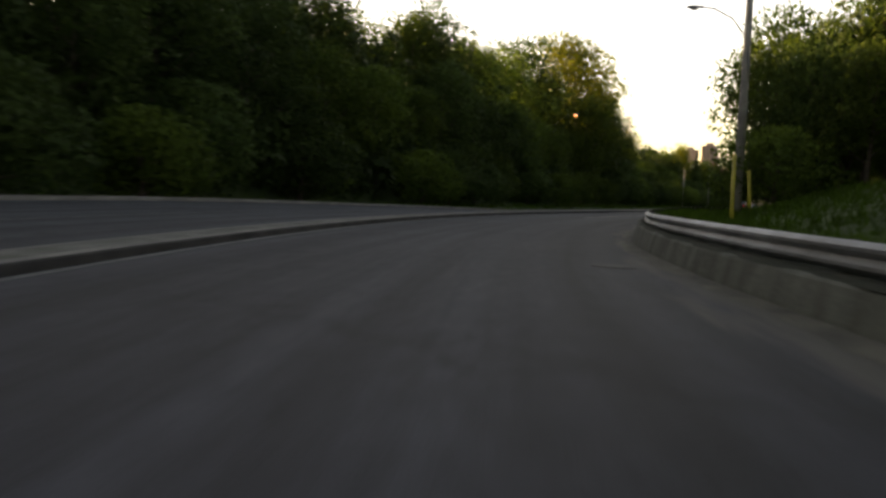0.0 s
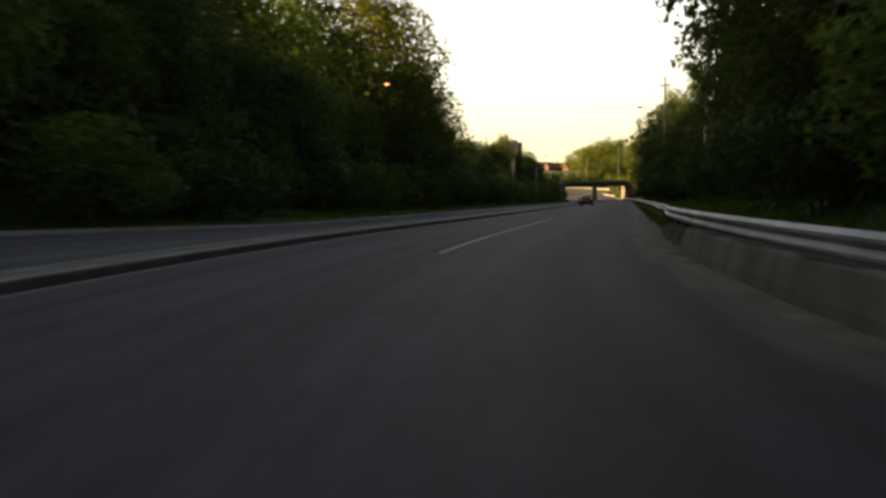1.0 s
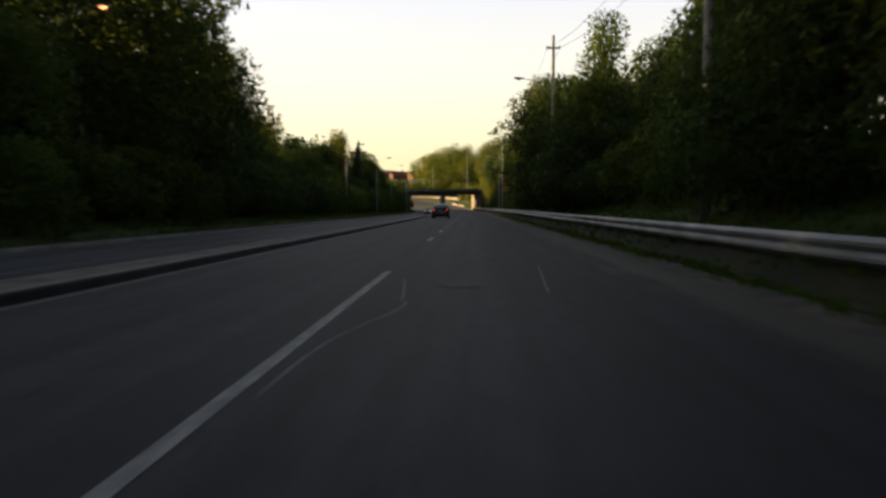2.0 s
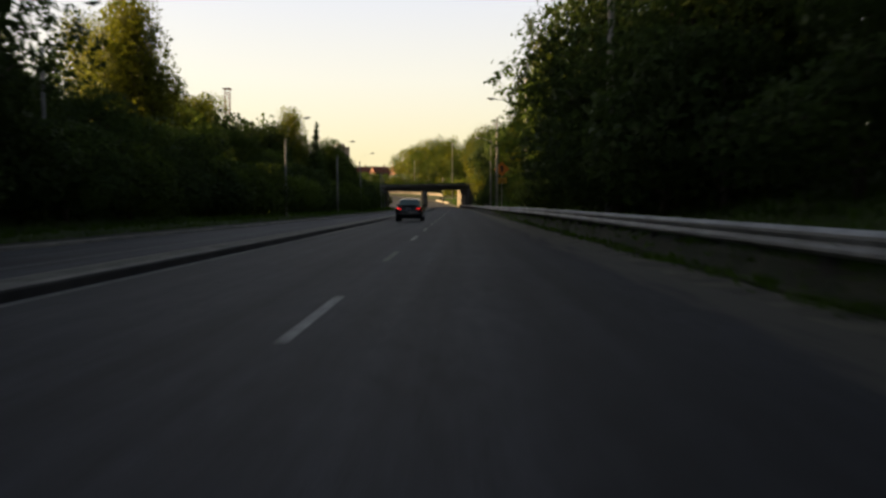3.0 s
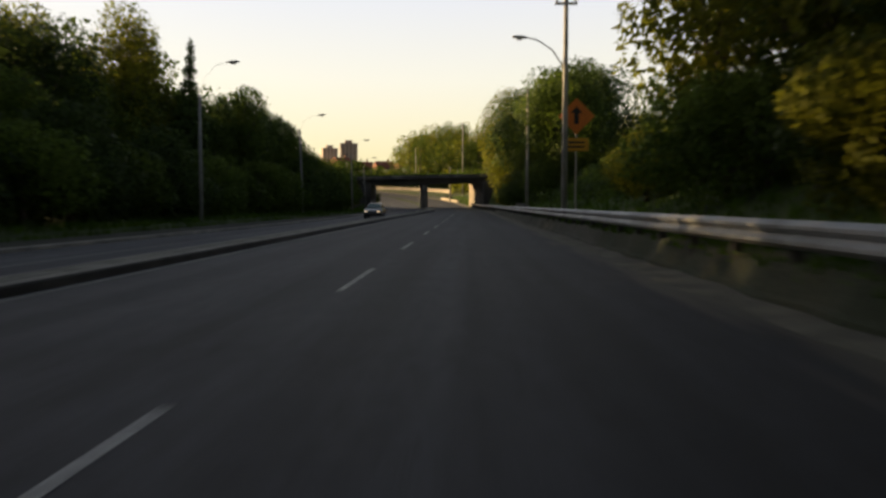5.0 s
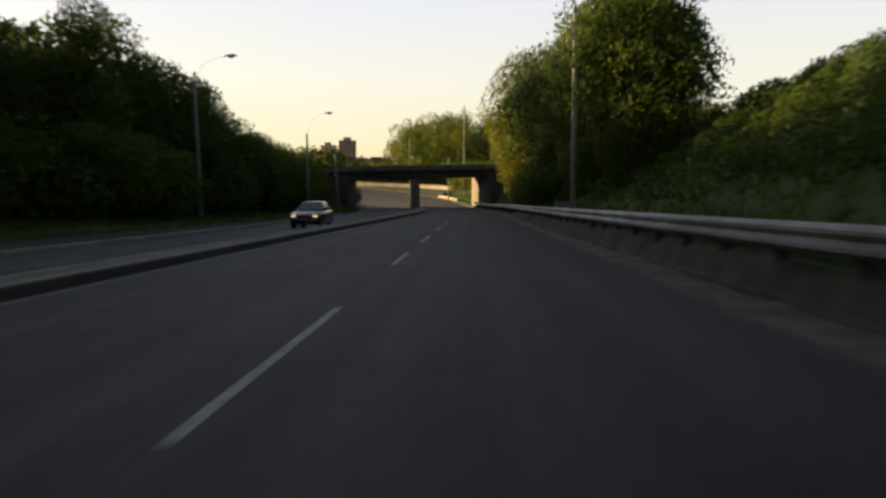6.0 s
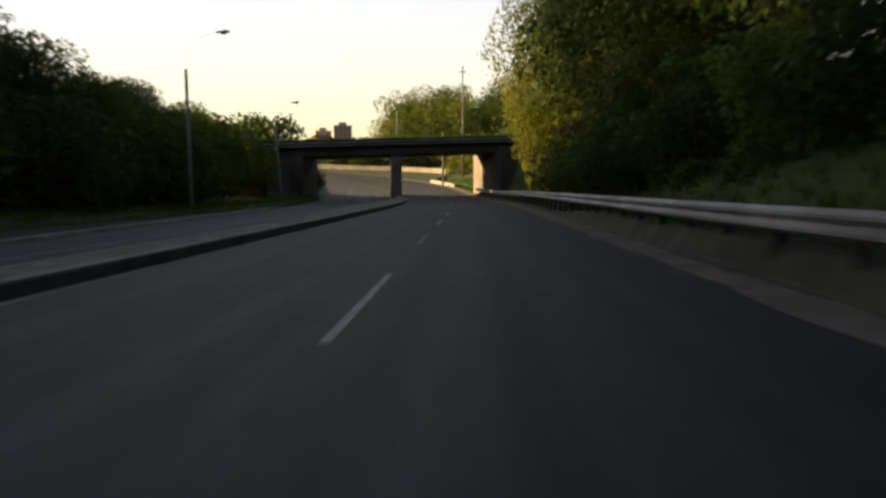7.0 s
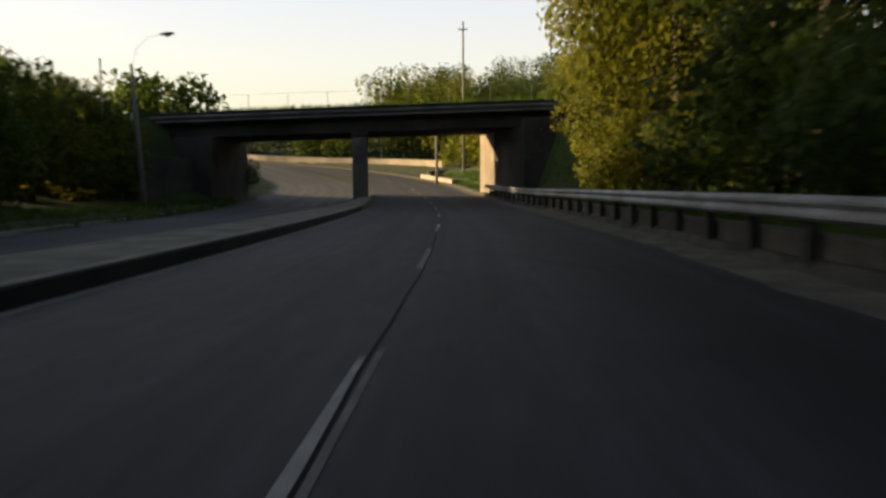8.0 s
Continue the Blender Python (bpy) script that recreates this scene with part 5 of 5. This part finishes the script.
        part("insulator", tube([(-0.52, -0.14, 4.6), (-0.5, -0.14, 4.8), (-0.48, -0.14, 5.0)], [0.05, 0.09, 0.04], 8), "clear", pole, "pale insulator")


def cable(a, b, sag, n=14, r=0.012):
    a, b = Vector(a), Vector(b)
    pts = [a.lerp(b, i / n) - Vector((0, 0, sag * 4 * (i / n) * (1 - i / n))) for i in range(n + 1)]
    return tube(pts, r, 5)


def build_wires():
    tops = [(8.27, -71.7, 14.1), (8.6, -31.0, 10.6), (7.5, 5.0, 13.1), (7.25, 41.0, 12.1), (6.3, 72.3, 11.0)]
    for dx in (-0.45, 0.45):
        for a, b in zip(tops, tops[1:]):
            ob = part("overhead_wire", cable((a[0] + dx, a[1], a[2]), (b[0] + dx, b[1], b[2]), 0.7), "wire")
            tagged(ob, "thin black overhead wire between wooden poles", "overhead wire", "overhead wires")


build_wires()


def guy_guard(x, y, tip, anchor):
    """A guy wire from the ground at x, y up to the pole, its lower end in a yellow guard that ends at tip."""
    z0 = float(ground_height(x, y)[0])
    t = thing("guy_wire", Matrix.Translation((x, y, z0)), "guy wire of a pole in a yellow guard", "guy wire", "guy wires")
    foot, top = Vector((0, 0, -0.1)), Vector(tip) - Vector((x, y, z0))
    part("cable", tube([foot, Vector(anchor) - Vector((x, y, z0))], 0.012, 5), "wire", t)
    part("guard", tube([foot, foot.lerp(top, 0.5), top], [0.075, 0.075, 0.07], 8), "yellow", t, "yellow plastic guard", smooth=True)


guy_guard(9.26, -82.1, (9.09, -80.85, 2.85), (8.3, -72.2, 12.5))
guy_guard(9.04, -73.5, (8.84, -73.0, 2.62), (8.3, -71.9, 8.5))


def build_sign():
    """Diamond warning sign with a tab on its own post beside the pole."""
    x, y = 6.95, 72.9
    z0 = float(ground_height(x, y)[0])
    t = thing("warning_sign", Matrix.Translation((x, y, z0)), "orange diamond warning sign with amber tab on a post", "road sign")
    part("post", tube([(0, 0.06, -0.4), (0, 0.06, 6.2 - z0)], 0.05, 8), "wood_pole", t)

    def plate(name, pts, mat, y0, y1, parent, label=""):
        bm = bmesh.new()
        f = [bm.verts.new((a, y0, b)) for a, b in pts]
        k = [bm.verts.new((a, y1, b)) for a, b in pts]
        bm.faces.new(f)
        bm.faces.new(k[::-1])
        for i in range(len(pts)):
            bm.faces.new((f[i], k[i], k[(i + 1) % len(pts)], f[(i + 1) % len(pts)]))
        bmesh.ops.recalc_face_normals(bm, faces=bm.faces)
        return part(name, bm, mat, parent, label)

    c = 5.5 - z0
    d = plate("diamond", [(-0.92, c), (0, c - 0.92), (0.92, c), (0, c + 0.92)], "sign", -0.02, 0.0, t, "orange diamond face")
    plate("symbol", [(-0.12, c - 0.4), (0.12, c - 0.4), (0.12, c + 0.15), (0.3, c + 0.15), (0, c + 0.5), (-0.3, c + 0.15), (-0.12, c + 0.15)], "black", -0.026, -0.021, d, "black arrow symbol")
    tab = plate("tab", [(-0.62, c - 1.75), (0.62, c - 1.75), (0.62, c - 1.1), (-0.62, c - 1.1)], "sign_tab", -0.02, 0.0, t, "amber rectangular tab")
    for dz in (-1.32, -1.54):
        plate("bar", [(-0.42, c + dz - 0.05), (0.42, c + dz - 0.05), (0.42, c + dz + 0.05), (-0.42, c + dz + 0.05)], "black", -0.026, -0.021, tab)


build_sign()


def utility_cabinet(x, y):
    z0 = 0.28
    t = thing("utility_cabinet", Matrix.Translation((x, y, z0)), "small pale concrete utility box on the grass bank", "utility box")
    part("body", box(-0.5, 0.5, -0.35, 0.35, -0.3, 0.75, 0.03), "kerb", t)
    part("lid", box(-0.56, 0.56, -0.41, 0.41, 0.752, 0.86, 0.02), "kerb", t)


utility_cabinet(6.35, 106.5)


# ---- vehicles ----
def vehicle(name, m, label, spec, paint):
    """A car along +y (front at +y), centred between its axles' ends, standing on z = 0."""
    L, W, Hh, belt, wheel_r, rear_ax, front_ax = spec["L"], spec["W"], spec["H"], spec["belt"], spec["r"], spec["rear"], spec["front"]
    t = thing(name, m, label, "car")
    hw = W / 2

    def arch(y):
        z = spec["sill"]
        for ax in (rear_ax, front_ax):
            d = abs(y - ax)
            if d < wheel_r * 1.14:
                z = max(z, math.sqrt((wheel_r * 1.14) ** 2 - d * d) + wheel_r * 0.96)
        if y < 0.25 or y > L - 0.25:
            z = max(z, spec["sill"] + 0.07)
        return z

    def top(y):
        return float(np.interp(y, *zip(*spec["deck"])))

    def half(y):
        e0, e1 = min(1, max(0, y) / 0.55), min(1, max(0, L - y) / 0.8)
        return hw * (0.80 + 0.20 * math.sqrt(1 - (1 - e0) ** 2)) * (0.76 + 0.24 * math.sqrt(1 - (1 - e1) ** 2))

    ys = sorted(set(np.round(np.linspace(0, L, 76), 3)))
    bm = bmesh.new()
    rings = []
    for y in ys:
        z0, z1, w = arch(y), top(y), half(y)
        mid = z0 + (z1 - z0) * 0.55
        sec = [(w * 0.90, z0), (w * 0.975, z0 + (z1 - z0) * 0.12), (w, mid), (w * 0.985, z0 + (z1 - z0) * 0.78), (w * 0.93, z1 - 0.035), (w * 0.86, z1), (w * 0.45, z1 + 0.018), (0, z1 + 0.022)]
        sec = sec + [(-a, b) for a, b in sec[-2::-1]]
        rings.append([bm.verts.new((a, y + spec["rake"](y, b), b)) for a, b in sec])
    n = len(rings[0])
    for r0, r1 in zip(rings, rings[1:]):
        for k in range(n - 1):
            bm.faces.new((r0[k], r0[k + 1], r1[k + 1], r1[k]))
        bm.faces.new((r0[n - 1], r0[0], r1[0], r1[n - 1]))
    bm.faces.new(rings[0])
    bm.faces.new(rings[-1][::-1])
    bmesh.ops.recalc_face_normals(bm, faces=bm.faces)
    body = part("body", bm, paint, t, smooth=True)

    # cabin: painted shell with sloped ends
    cb = spec["cabin"]          # (y, z, half width) of base rear, roof rear, roof front, base front
    bm = bmesh.new()
    rows = []
    nseg = 6
    base_r, roof_r, roof_f, base_f = cb
    stations = []
    for i in range(nseg + 1):
        f = i / nseg
        stations.append(tuple(base_r[j] * (1 - f) + roof_r[j] * f for j in range(3)))
    for i in range(1, 7):
        f = i / 6
        y, z, w = (roof_r[j] * (1 - f) + roof_f[j] * f for j in range(3))
        stations.append((y, z + 0.035 * math.sin(math.pi * f), w))
    for i in range(1, nseg + 1):
        f = i / nseg
        stations.append(tuple(roof_f[j] * (1 - f) + base_f[j] * f for j in range(3)))
    wb = spec["cabin_base"]
    for y, z, w in stations:
        low = belt - 0.06
        f = (z - low) / (Hh - low)
        rows.append([bm.verts.new(p) for p in ((wb, y, low), (wb - (wb - w) * 0.55 * f - 0.0, y, low + (z - low) * 0.55), (w + 0.05 * f, y, z - 0.06 * f), (w - 0.06, y, z), (w * 0.5, y, z + 0.012), (0, y, z + 0.018))])
    rr = []
    for r in rows:
        rr.append(r + [bm.verts.new((-v.co.x, v.co.y, v.co.z)) for v in r[-2::-1]])
    for r0, r1 in zip(rr, rr[1:]):
        for k in range(len(r0) - 1):
            bm.faces.new((r0[k], r0[k + 1], r1[k + 1], r1[k]))
    bmesh.ops.recalc_face_normals(bm, faces=bm.faces)
    cabin = part("roof", bm, paint, t, smooth=True)

    def patch(name, corners, mat, parent, label="", off=0.006, nu=6, sag=0.0):
        """A curved four-cornered sheet, set a little proud."""
        a, b, c, d = (Vector(v) for v in corners)
        nrm = (b - a).cross(d - a).normalized()
        verts, faces = [], []
        for i in range(nu + 1):
            for j in range(nu + 1):
                u, v = i / nu, j / nu
                p = a * (1 - u) * (1 - v) + b * u * (1 - v) + c * u * v + d * (1 - u) * v
                verts.append(p + nrm * (off + sag * math.sin(math.pi * u)))
        for i in range(nu):
            for j in range(nu):
                k = i * (nu + 1) + j
                faces.append((k, k + nu + 1, k + nu + 2, k + 1))
        return mesh_of(name, verts, faces, mat, parent, label, smooth=True)

    def lerp3(p, q, f):
        return tuple(p[j] * (1 - f) + q[j] * f for j in range(3))

    # rear and front screens
    y0, z0, w0 = lerp3(base_r, roof_r, 0.10)
    y1, z1, w1 = lerp3(base_r, roof_r, 0.93)
    ww = wb - 0.08
    patch("rear_window", [(-ww, y0, z0 + 0.01), (ww, y0, z0 + 0.01), (w1 - 0.04, y1, z1), (-w1 + 0.04, y1, z1)], "window", t, "dark rear window", 0.02)
    y0, z0, w0 = lerp3(base_f, roof_f, 0.10)
    y1, z1, w1 = lerp3(base_f, roof_f, 0.93)
    patch("windscreen", [(ww, y0, z0 + 0.01), (-ww, y0, z0 + 0.01), (-w1 + 0.04, y1, z1), (w1 - 0.04, y1, z1)], "window", t, "dark windscreen", 0.02)
    # side windows
    zl, zt = belt + 0.035, Hh - 0.125
    for sx in (1, -1):
        xl, xt = wb - 0.005, (roof_r[2] + roof_f[2]) / 2 + 0.045
        for a0, a1, b0, b1 in spec["glass"]:
            c = [(sx * xl, a0, zl), (sx * xl, a1, zl), (sx * xt, b1, zt), (sx * xt, b0, zt)]
            if sx < 0:
                c = [c[1], c[0], c[3], c[2]]
            patch("side_window", c, "window", t, "dark side window", 0.012, sag=0.012)
    for sx in (1, -1):
        ym = spec["mirror"]
        bm = box(min(sx * (wb - 0.02), sx * (wb + 0.2)), max(sx * (wb - 0.02), sx * (wb + 0.2)), ym, ym + 0.11, belt + 0.0, belt + 0.14, 0.03)
        part("mirror", bm, "plastic", t, "black door mirror", smooth=True)
        bm = bmesh.new()
        xs = hw * 1.0
        add_box(bm, min(sx * (xs - 0.02), sx * (xs + 0.012)), max(sx * (xs - 0.02), sx * (xs + 0.012)), rear_ax + 0.45, front_ax - 0.42, 0.50, 0.535, 0.006)
        part("side_trim", bm, spec["trim"], t, "thin bright side strip")
        bm = box(min(sx * (xs - 0.03), sx * (xs + 0.02)), max(sx * (xs - 0.03), sx * (xs + 0.02)), rear_ax + 0.9, rear_ax + 1.08, belt - 0.17, belt - 0.14, 0.008)
        part("door_handle", bm, "plastic", t)
        # rear lamp, bumper marker
        bm = box(min(sx * (hw * 0.58), sx * (hw * 0.81)), max(sx * (hw * 0.58), sx * (hw * 0.81)), -0.008, 0.2, belt - 0.175, belt - 0.10, 0.03)
        for v in bm.verts:
            k = (abs(v.co.x) - hw * 0.58) / (hw * 0.23)
            v.co.z += (belt - 0.135 - v.co.z) * 0.55 * (1 - min(max(k, 0), 1)) + 0.012 * k
        part("tail_light", bm, "tail" if spec["brake"] else "tail_off", t, "glowing red tail light" if spec["brake"] else "red tail light", smooth=True)
        bm = box(min(sx * (hw * 0.60), sx * (hw * 0.76)), max(sx * (hw * 0.60), sx * (hw * 0.76)), -0.004, 0.1, belt - 0.225, belt - 0.185, 0.015)
        part("reversing_lamp", bm, "clear_dim", t, "small unlit reversing lamp", smooth=True)
        bm = box(min(sx * (hw * 0.94), sx * (hw * 1.0)), max(sx * (hw * 0.94), sx * (hw * 1.0)), 0.30, 0.46, 0.52, 0.555, 0.008)
        part("side_marker", bm, "tail_off", t, "small red side marker")
        hb = box(min(sx * hw * 0.52, sx * hw * 0.80), max(sx * hw * 0.52, sx * hw * 0.80), L - 0.22, L + 0.005, spec["headz"] + 0.02, spec["headz"] + 0.13, 0.035)
        for v in hb.verts:
            v.co.z += 0.05 * (abs(v.co.x) / hw - 0.52)
            v.co.y -= 0.12 * max(abs(v.co.x) / hw - 0.66, 0)
        part("headlight", hb, spec["headmat"], t, "headlight", smooth=True)
    # bumpers, plate, grille, spoiler, exhaust
    bm = box(-hw * 0.9, hw * 0.9, -0.055, 0.18, 0.36, 0.56, 0.05)
    part("rear_bumper", bm, paint, t, smooth=True)
    bm = box(-hw * 0.84, hw * 0.84, L - 0.16, L + 0.05, 0.30, 0.52, 0.05)
    part("front_bumper", bm, paint, t, smooth=True)
    pl = part("number_plate", box(-0.15, 0.15, -0.035, -0.002, belt - 0.25, belt - 0.10, 0.006), "plate", t, "pale number plate with plain bars")
    bm = bmesh.new()
    for dx in (-0.075, 0.045):
        add_box(bm, dx - 0.03, dx + 0.05, -0.039, -0.034, belt - 0.20, belt - 0.15)
    part("bar", bm, "plate_ink", pl)
    part("grille", box(-0.34, 0.34, L - 0.05, L + 0.012, spec["headz"] + 0.01, spec["headz"] + 0.13, 0.02), "plastic", t, "black grille")
    if spec["spoiler"]:
        bm = bmesh.new()
        add_box(bm, -hw * 0.74, hw * 0.74, 0.03, 0.20, belt + 0.058, belt + 0.083, 0.012)
        for dx in (-hw * 0.62, hw * 0.62):
            add_box(bm, dx - 0.03, dx + 0.03, 0.06, 0.16, belt + 0.0, belt + 0.062)
        part("spoiler", bm, paint, t, "low boot spoiler")
    part("exhaust", tube([(0.38, 0.3, 0.27), (0.38, -0.04, 0.26)], 0.03, 10), "chrome", t)
    part("floor_pan", box(-hw * 0.8, hw * 0.8, 0.3, L - 0.3, spec["sill"] + 0.03, spec["sill"] + 0.16), "plastic", t)
    # wheels
    for ax in (rear_ax, front_ax):
        for sx in (1, -1):
            wm = Matrix.Translation((sx * (hw - 0.115), ax, wheel_r)) @ Matrix.Rotation(math.pi / 2, 4, "Y")
            wh = part("wheel", tube([wm @ Vector((0, 0, -0.05)), wm @ Vector((0, 0, 0.05))], wheel_r * 0.3, 12), "dark_metal", t)
            bm = bmesh.new()
            N = 28
            prof = [(wheel_r * 0.66, -0.09), (wheel_r * 0.93, -0.098), (wheel_r, -0.06), (wheel_r, 0.06), (wheel_r * 0.93, 0.098), (wheel_r * 0.66, 0.09)]
            rg = [[bm.verts.new(wm @ Vector((math.cos(k * math.tau / N) * r, math.sin(k * math.tau / N) * r, z))) for r, z in prof] for k in range(N)]
            for k in range(N):
                for j in range(len(prof)):
                    j2 = (j + 1) % len(prof)
                    bm.faces.new((rg[k][j], rg[k][j2], rg[(k + 1) % N][j2], rg[(k + 1) % N][j]))
            bmesh.ops.recalc_face_normals(bm, faces=bm.faces)
            part("tyre", bm, "rubber", wh, smooth=True)
            bm = bmesh.new()
            face = 0.075 * sx
            add_tube(bm, [wm @ Vector((0, 0, face - 0.02 * sx)), wm @ Vector((0, 0, face))], wheel_r * 0.16, 12)
            for k in range(7):
                a = k * math.tau / 7
                d, q = Vector((math.cos(a), math.sin(a), 0)), Vector((-math.sin(a), math.cos(a), 0))
                vs = [wm @ (d * r + q * w + Vector((0, 0, z))) for r, w, z in ((wheel_r * 0.12, 0.03, face), (wheel_r * 0.66, 0.042, face - 0.01 * sx), (wheel_r * 0.66, -0.042, face - 0.01 * sx), (wheel_r * 0.12, -0.03, face))]
                us = [v - (wm.to_3x3() @ Vector((0, 0, 0.025 * sx))) for v in vs]
                V, U = [bm.verts.new(v) for v in vs], [bm.verts.new(v) for v in us]
                bm.faces.new(V)
                bm.faces.new(U[::-1])
                for i in range(4):
                    bm.faces.new((V[i], U[i], U[(i + 1) % 4], V[(i + 1) % 4]))
            ring = [(wheel_r * 0.62, face), (wheel_r * 0.68, face), (wheel_r * 0.68, face - 0.05 * sx), (wheel_r * 0.62, face - 0.05 * sx)]
            rg = [[bm.verts.new(wm @ Vector((math.cos(k * math.tau / N) * r, math.sin(k * math.tau / N) * r, z))) for r, z in ring] for k in range(N)]
            for k in range(N):
                for j in range(4):
                    bm.faces.new((rg[k][j], rg[k][(j + 1) % 4], rg[(k + 1) % N][(j + 1) % 4], rg[(k + 1) % N][j]))
            bmesh.ops.recalc_face_normals(bm, faces=bm.faces)
            part("rim", bm, "rim", wh, "grey alloy rim")
    return t


SEDAN = dict(L=4.5, W=1.76, H=1.45, belt=0.965, r=0.305, rear=0.98, front=3.53, sill=0.20, spoiler=True, brake=True, trim="chrome",
             deck=[(0, 0.90), (0.12, 1.0), (0.5, 1.01), (1.1, 1.0), (2.0, 0.975), (3.05, 0.955), (3.6, 0.86), (4.1, 0.75), (4.45, 0.62)],
             cabin=[(0.48, 0.99, 0.67), (1.22, 1.415, 0.55), (2.12, 1.422, 0.56), (3.12, 0.96, 0.69)], cabin_base=0.785,
             glass=[(1.02, 1.82, 1.42, 1.80), (1.90, 2.82, 1.88, 2.22)], mirror=2.62, headz=0.58, headmat="clear",
             rake=lambda y, z: (0.05 * (z - 0.5) if y < 0.4 else 0.0))
HATCH = dict(L=4.25, W=1.72, H=1.44, belt=0.94, r=0.31, rear=0.78, front=3.36, sill=0.21, spoiler=False, brake=False, trim="plastic",
             deck=[(0, 0.9), (0.1, 0.96), (1.0, 0.96), (2.0, 0.945), (2.85, 0.93), (3.4, 0.87), (3.9, 0.76), (4.25, 0.62)],
             cabin=[(0.12, 0.96, 0.70), (0.6, 1.41, 0.55), (1.95, 1.415, 0.55), (2.95, 0.93, 0.68)], cabin_base=0.765,
             glass=[(0.5, 1.05, 0.72, 1.05), (1.12, 1.80, 1.12, 1.78), (1.88, 2.68, 1.86, 2.12)], mirror=2.48, headz=0.58, headmat="head",
             rake=lambda y, z: 0.0)

vehicle("sedan", pose(-1.69, 23.1, 0, 0, 0, 0), "black four-door sedan with glowing red tail lights", SEDAN, "car_paint")
vehicle("oncoming_car", pose(-7.5, 110.2, -0.32, 0, 0, 180), "dark grey hatchback with lit headlights on the road", HATCH, "suv_paint")


# ---- distance: towers, houses, mast ----
def tower(x, y, w, d, z0, z1, floors, cols, turn, mat, label):
    t = thing("apartment_tower", pose(x, y, z0, 0, 0, turn), label, "apartment tower", "far towers")
    H = z1 - z0
    part("wall", box(-w / 2, w / 2, -d / 2, d / 2, -45, H, 0.1), mat, t)
    part("roof_house", box(-w * 0.22, w * 0.22, -d * 0.25, d * 0.25, H, H + 5, 0.1), mat, t)
    me = None
    for f in range(floors):
        for c in range(cols):
            for side in (0, 1):
                cw = (w if side == 0 else d) / (cols + 0.5)
                if me is None:
                    ob = part("window", box(-1.2, 1.2, -0.12, 0.12, -0.8, 0.8), "tower_pane", t)
                    me = ob.data
                else:
                    ob = new("window", me)
                    ob.parent = t
                o = (c - (cols - 1) / 2) * cw
                z = H * (f + 0.6) / floors
                ob.location = (o, -d / 2, z) if side == 0 else (w / 2, o, z)
                ob.rotation_euler = (0, 0, 0 if side == 0 else math.pi / 2)


tower(-193, 1313, 27, 22, 60, 97, 15, 4, 12, "tower", "distant brown brick apartment tower on the skyline")
tower(-238, 1390, 26, 22, 55, 95, 13, 4, 20, "tower_pale", "distant pale apartment tower on the skyline")


def house(x, y, z0, w, d, turn):
    t = thing("house", pose(x, y, z0, 0, 0, turn), "distant red-roofed brick house above the trees", "house", "far houses")
    part("wall", box(-w / 2, w / 2, -d / 2, d / 2, -6, 5.5, 0.05), "house_wall", t)
    bm = bmesh.new()
    a = [bm.verts.new(v) for v in ((-w / 2 - 0.5, -d / 2 - 0.5, 5.4), (w / 2 + 0.5, -d / 2 - 0.5, 5.4), (w / 2 + 0.5, d / 2 + 0.5, 5.4), (-w / 2 - 0.5, d / 2 + 0.5, 5.4), (-w / 2 - 0.3, 0, 9.2), (w / 2 + 0.3, 0, 9.2))]
    for f in ((0, 1, 5, 4), (2, 3, 4, 5), (0, 4, 3), (1, 2, 5), (0, 3, 2, 1)):
        bm.faces.new([a[i] for i in f])
    roof = part("roof", bm, "roof_red", t)
    part("chimney", box(w * 0.2, w * 0.2 + 0.9, -0.4, 0.5, 8.0, 10.6, 0.05), "house_wall", roof)
    for i in range(4):
        for k in range(2):
            xx = (i - 1.5) * w / 4.4
            part("window", box(xx - 0.6, xx + 0.6, -d / 2 - 0.05, -d / 2 + 0.05, 0.9 + 2.6 * k, 2.4 + 2.6 * k), "pane", t)


for i, (x, y) in enumerate(((-64, 520), (-52, 530), (-40, 545), (-76, 515))):
    house(x, y, 17.5 + 0.8 * i, 11, 9, 10 + 12 * i)


def mast(x, y, top):
    z0 = float(ground_height(x, y)[0])
    t = thing("lattice_mast", Matrix.Translation((x, y, z0)), "thin red and white lattice radio mast", "mast")
    H = top - z0
    for i, (dx, dy) in enumerate(((-0.6, -0.6), (0.6, -0.6), (0.6, 0.6), (-0.6, 0.6))):
        part("leg", tube([(dx, dy, 0), (dx, dy, H)], 0.07, 6), "roof_red", t)
    z = 0.0
    while z < H - 1.5:
        bm = bmesh.new()
        for a, b in (((-0.6, -0.6), (0.6, -0.6)), ((0.6, -0.6), (0.6, 0.6)), ((0.6, 0.6), (-0.6, 0.6)), ((-0.6, 0.6), (-0.6, -0.6))):
            add_tube(bm, [(a[0], a[1], z), (b[0], b[1], z + 1.5)], 0.045, 5)
            add_tube(bm, [(a[0], a[1], z + 1.5), (b[0], b[1], z + 1.5)], 0.045, 5)
        part("brace", bm, "roof_red" if int(z / 6) % 2 else "clear", t)
        z += 1.5
    part("platform", box(-1.0, 1.0, -1.0, 1.0, H, H + 0.25, 0.03), "roof_red", t)


mast(-58, 180, 30.8)
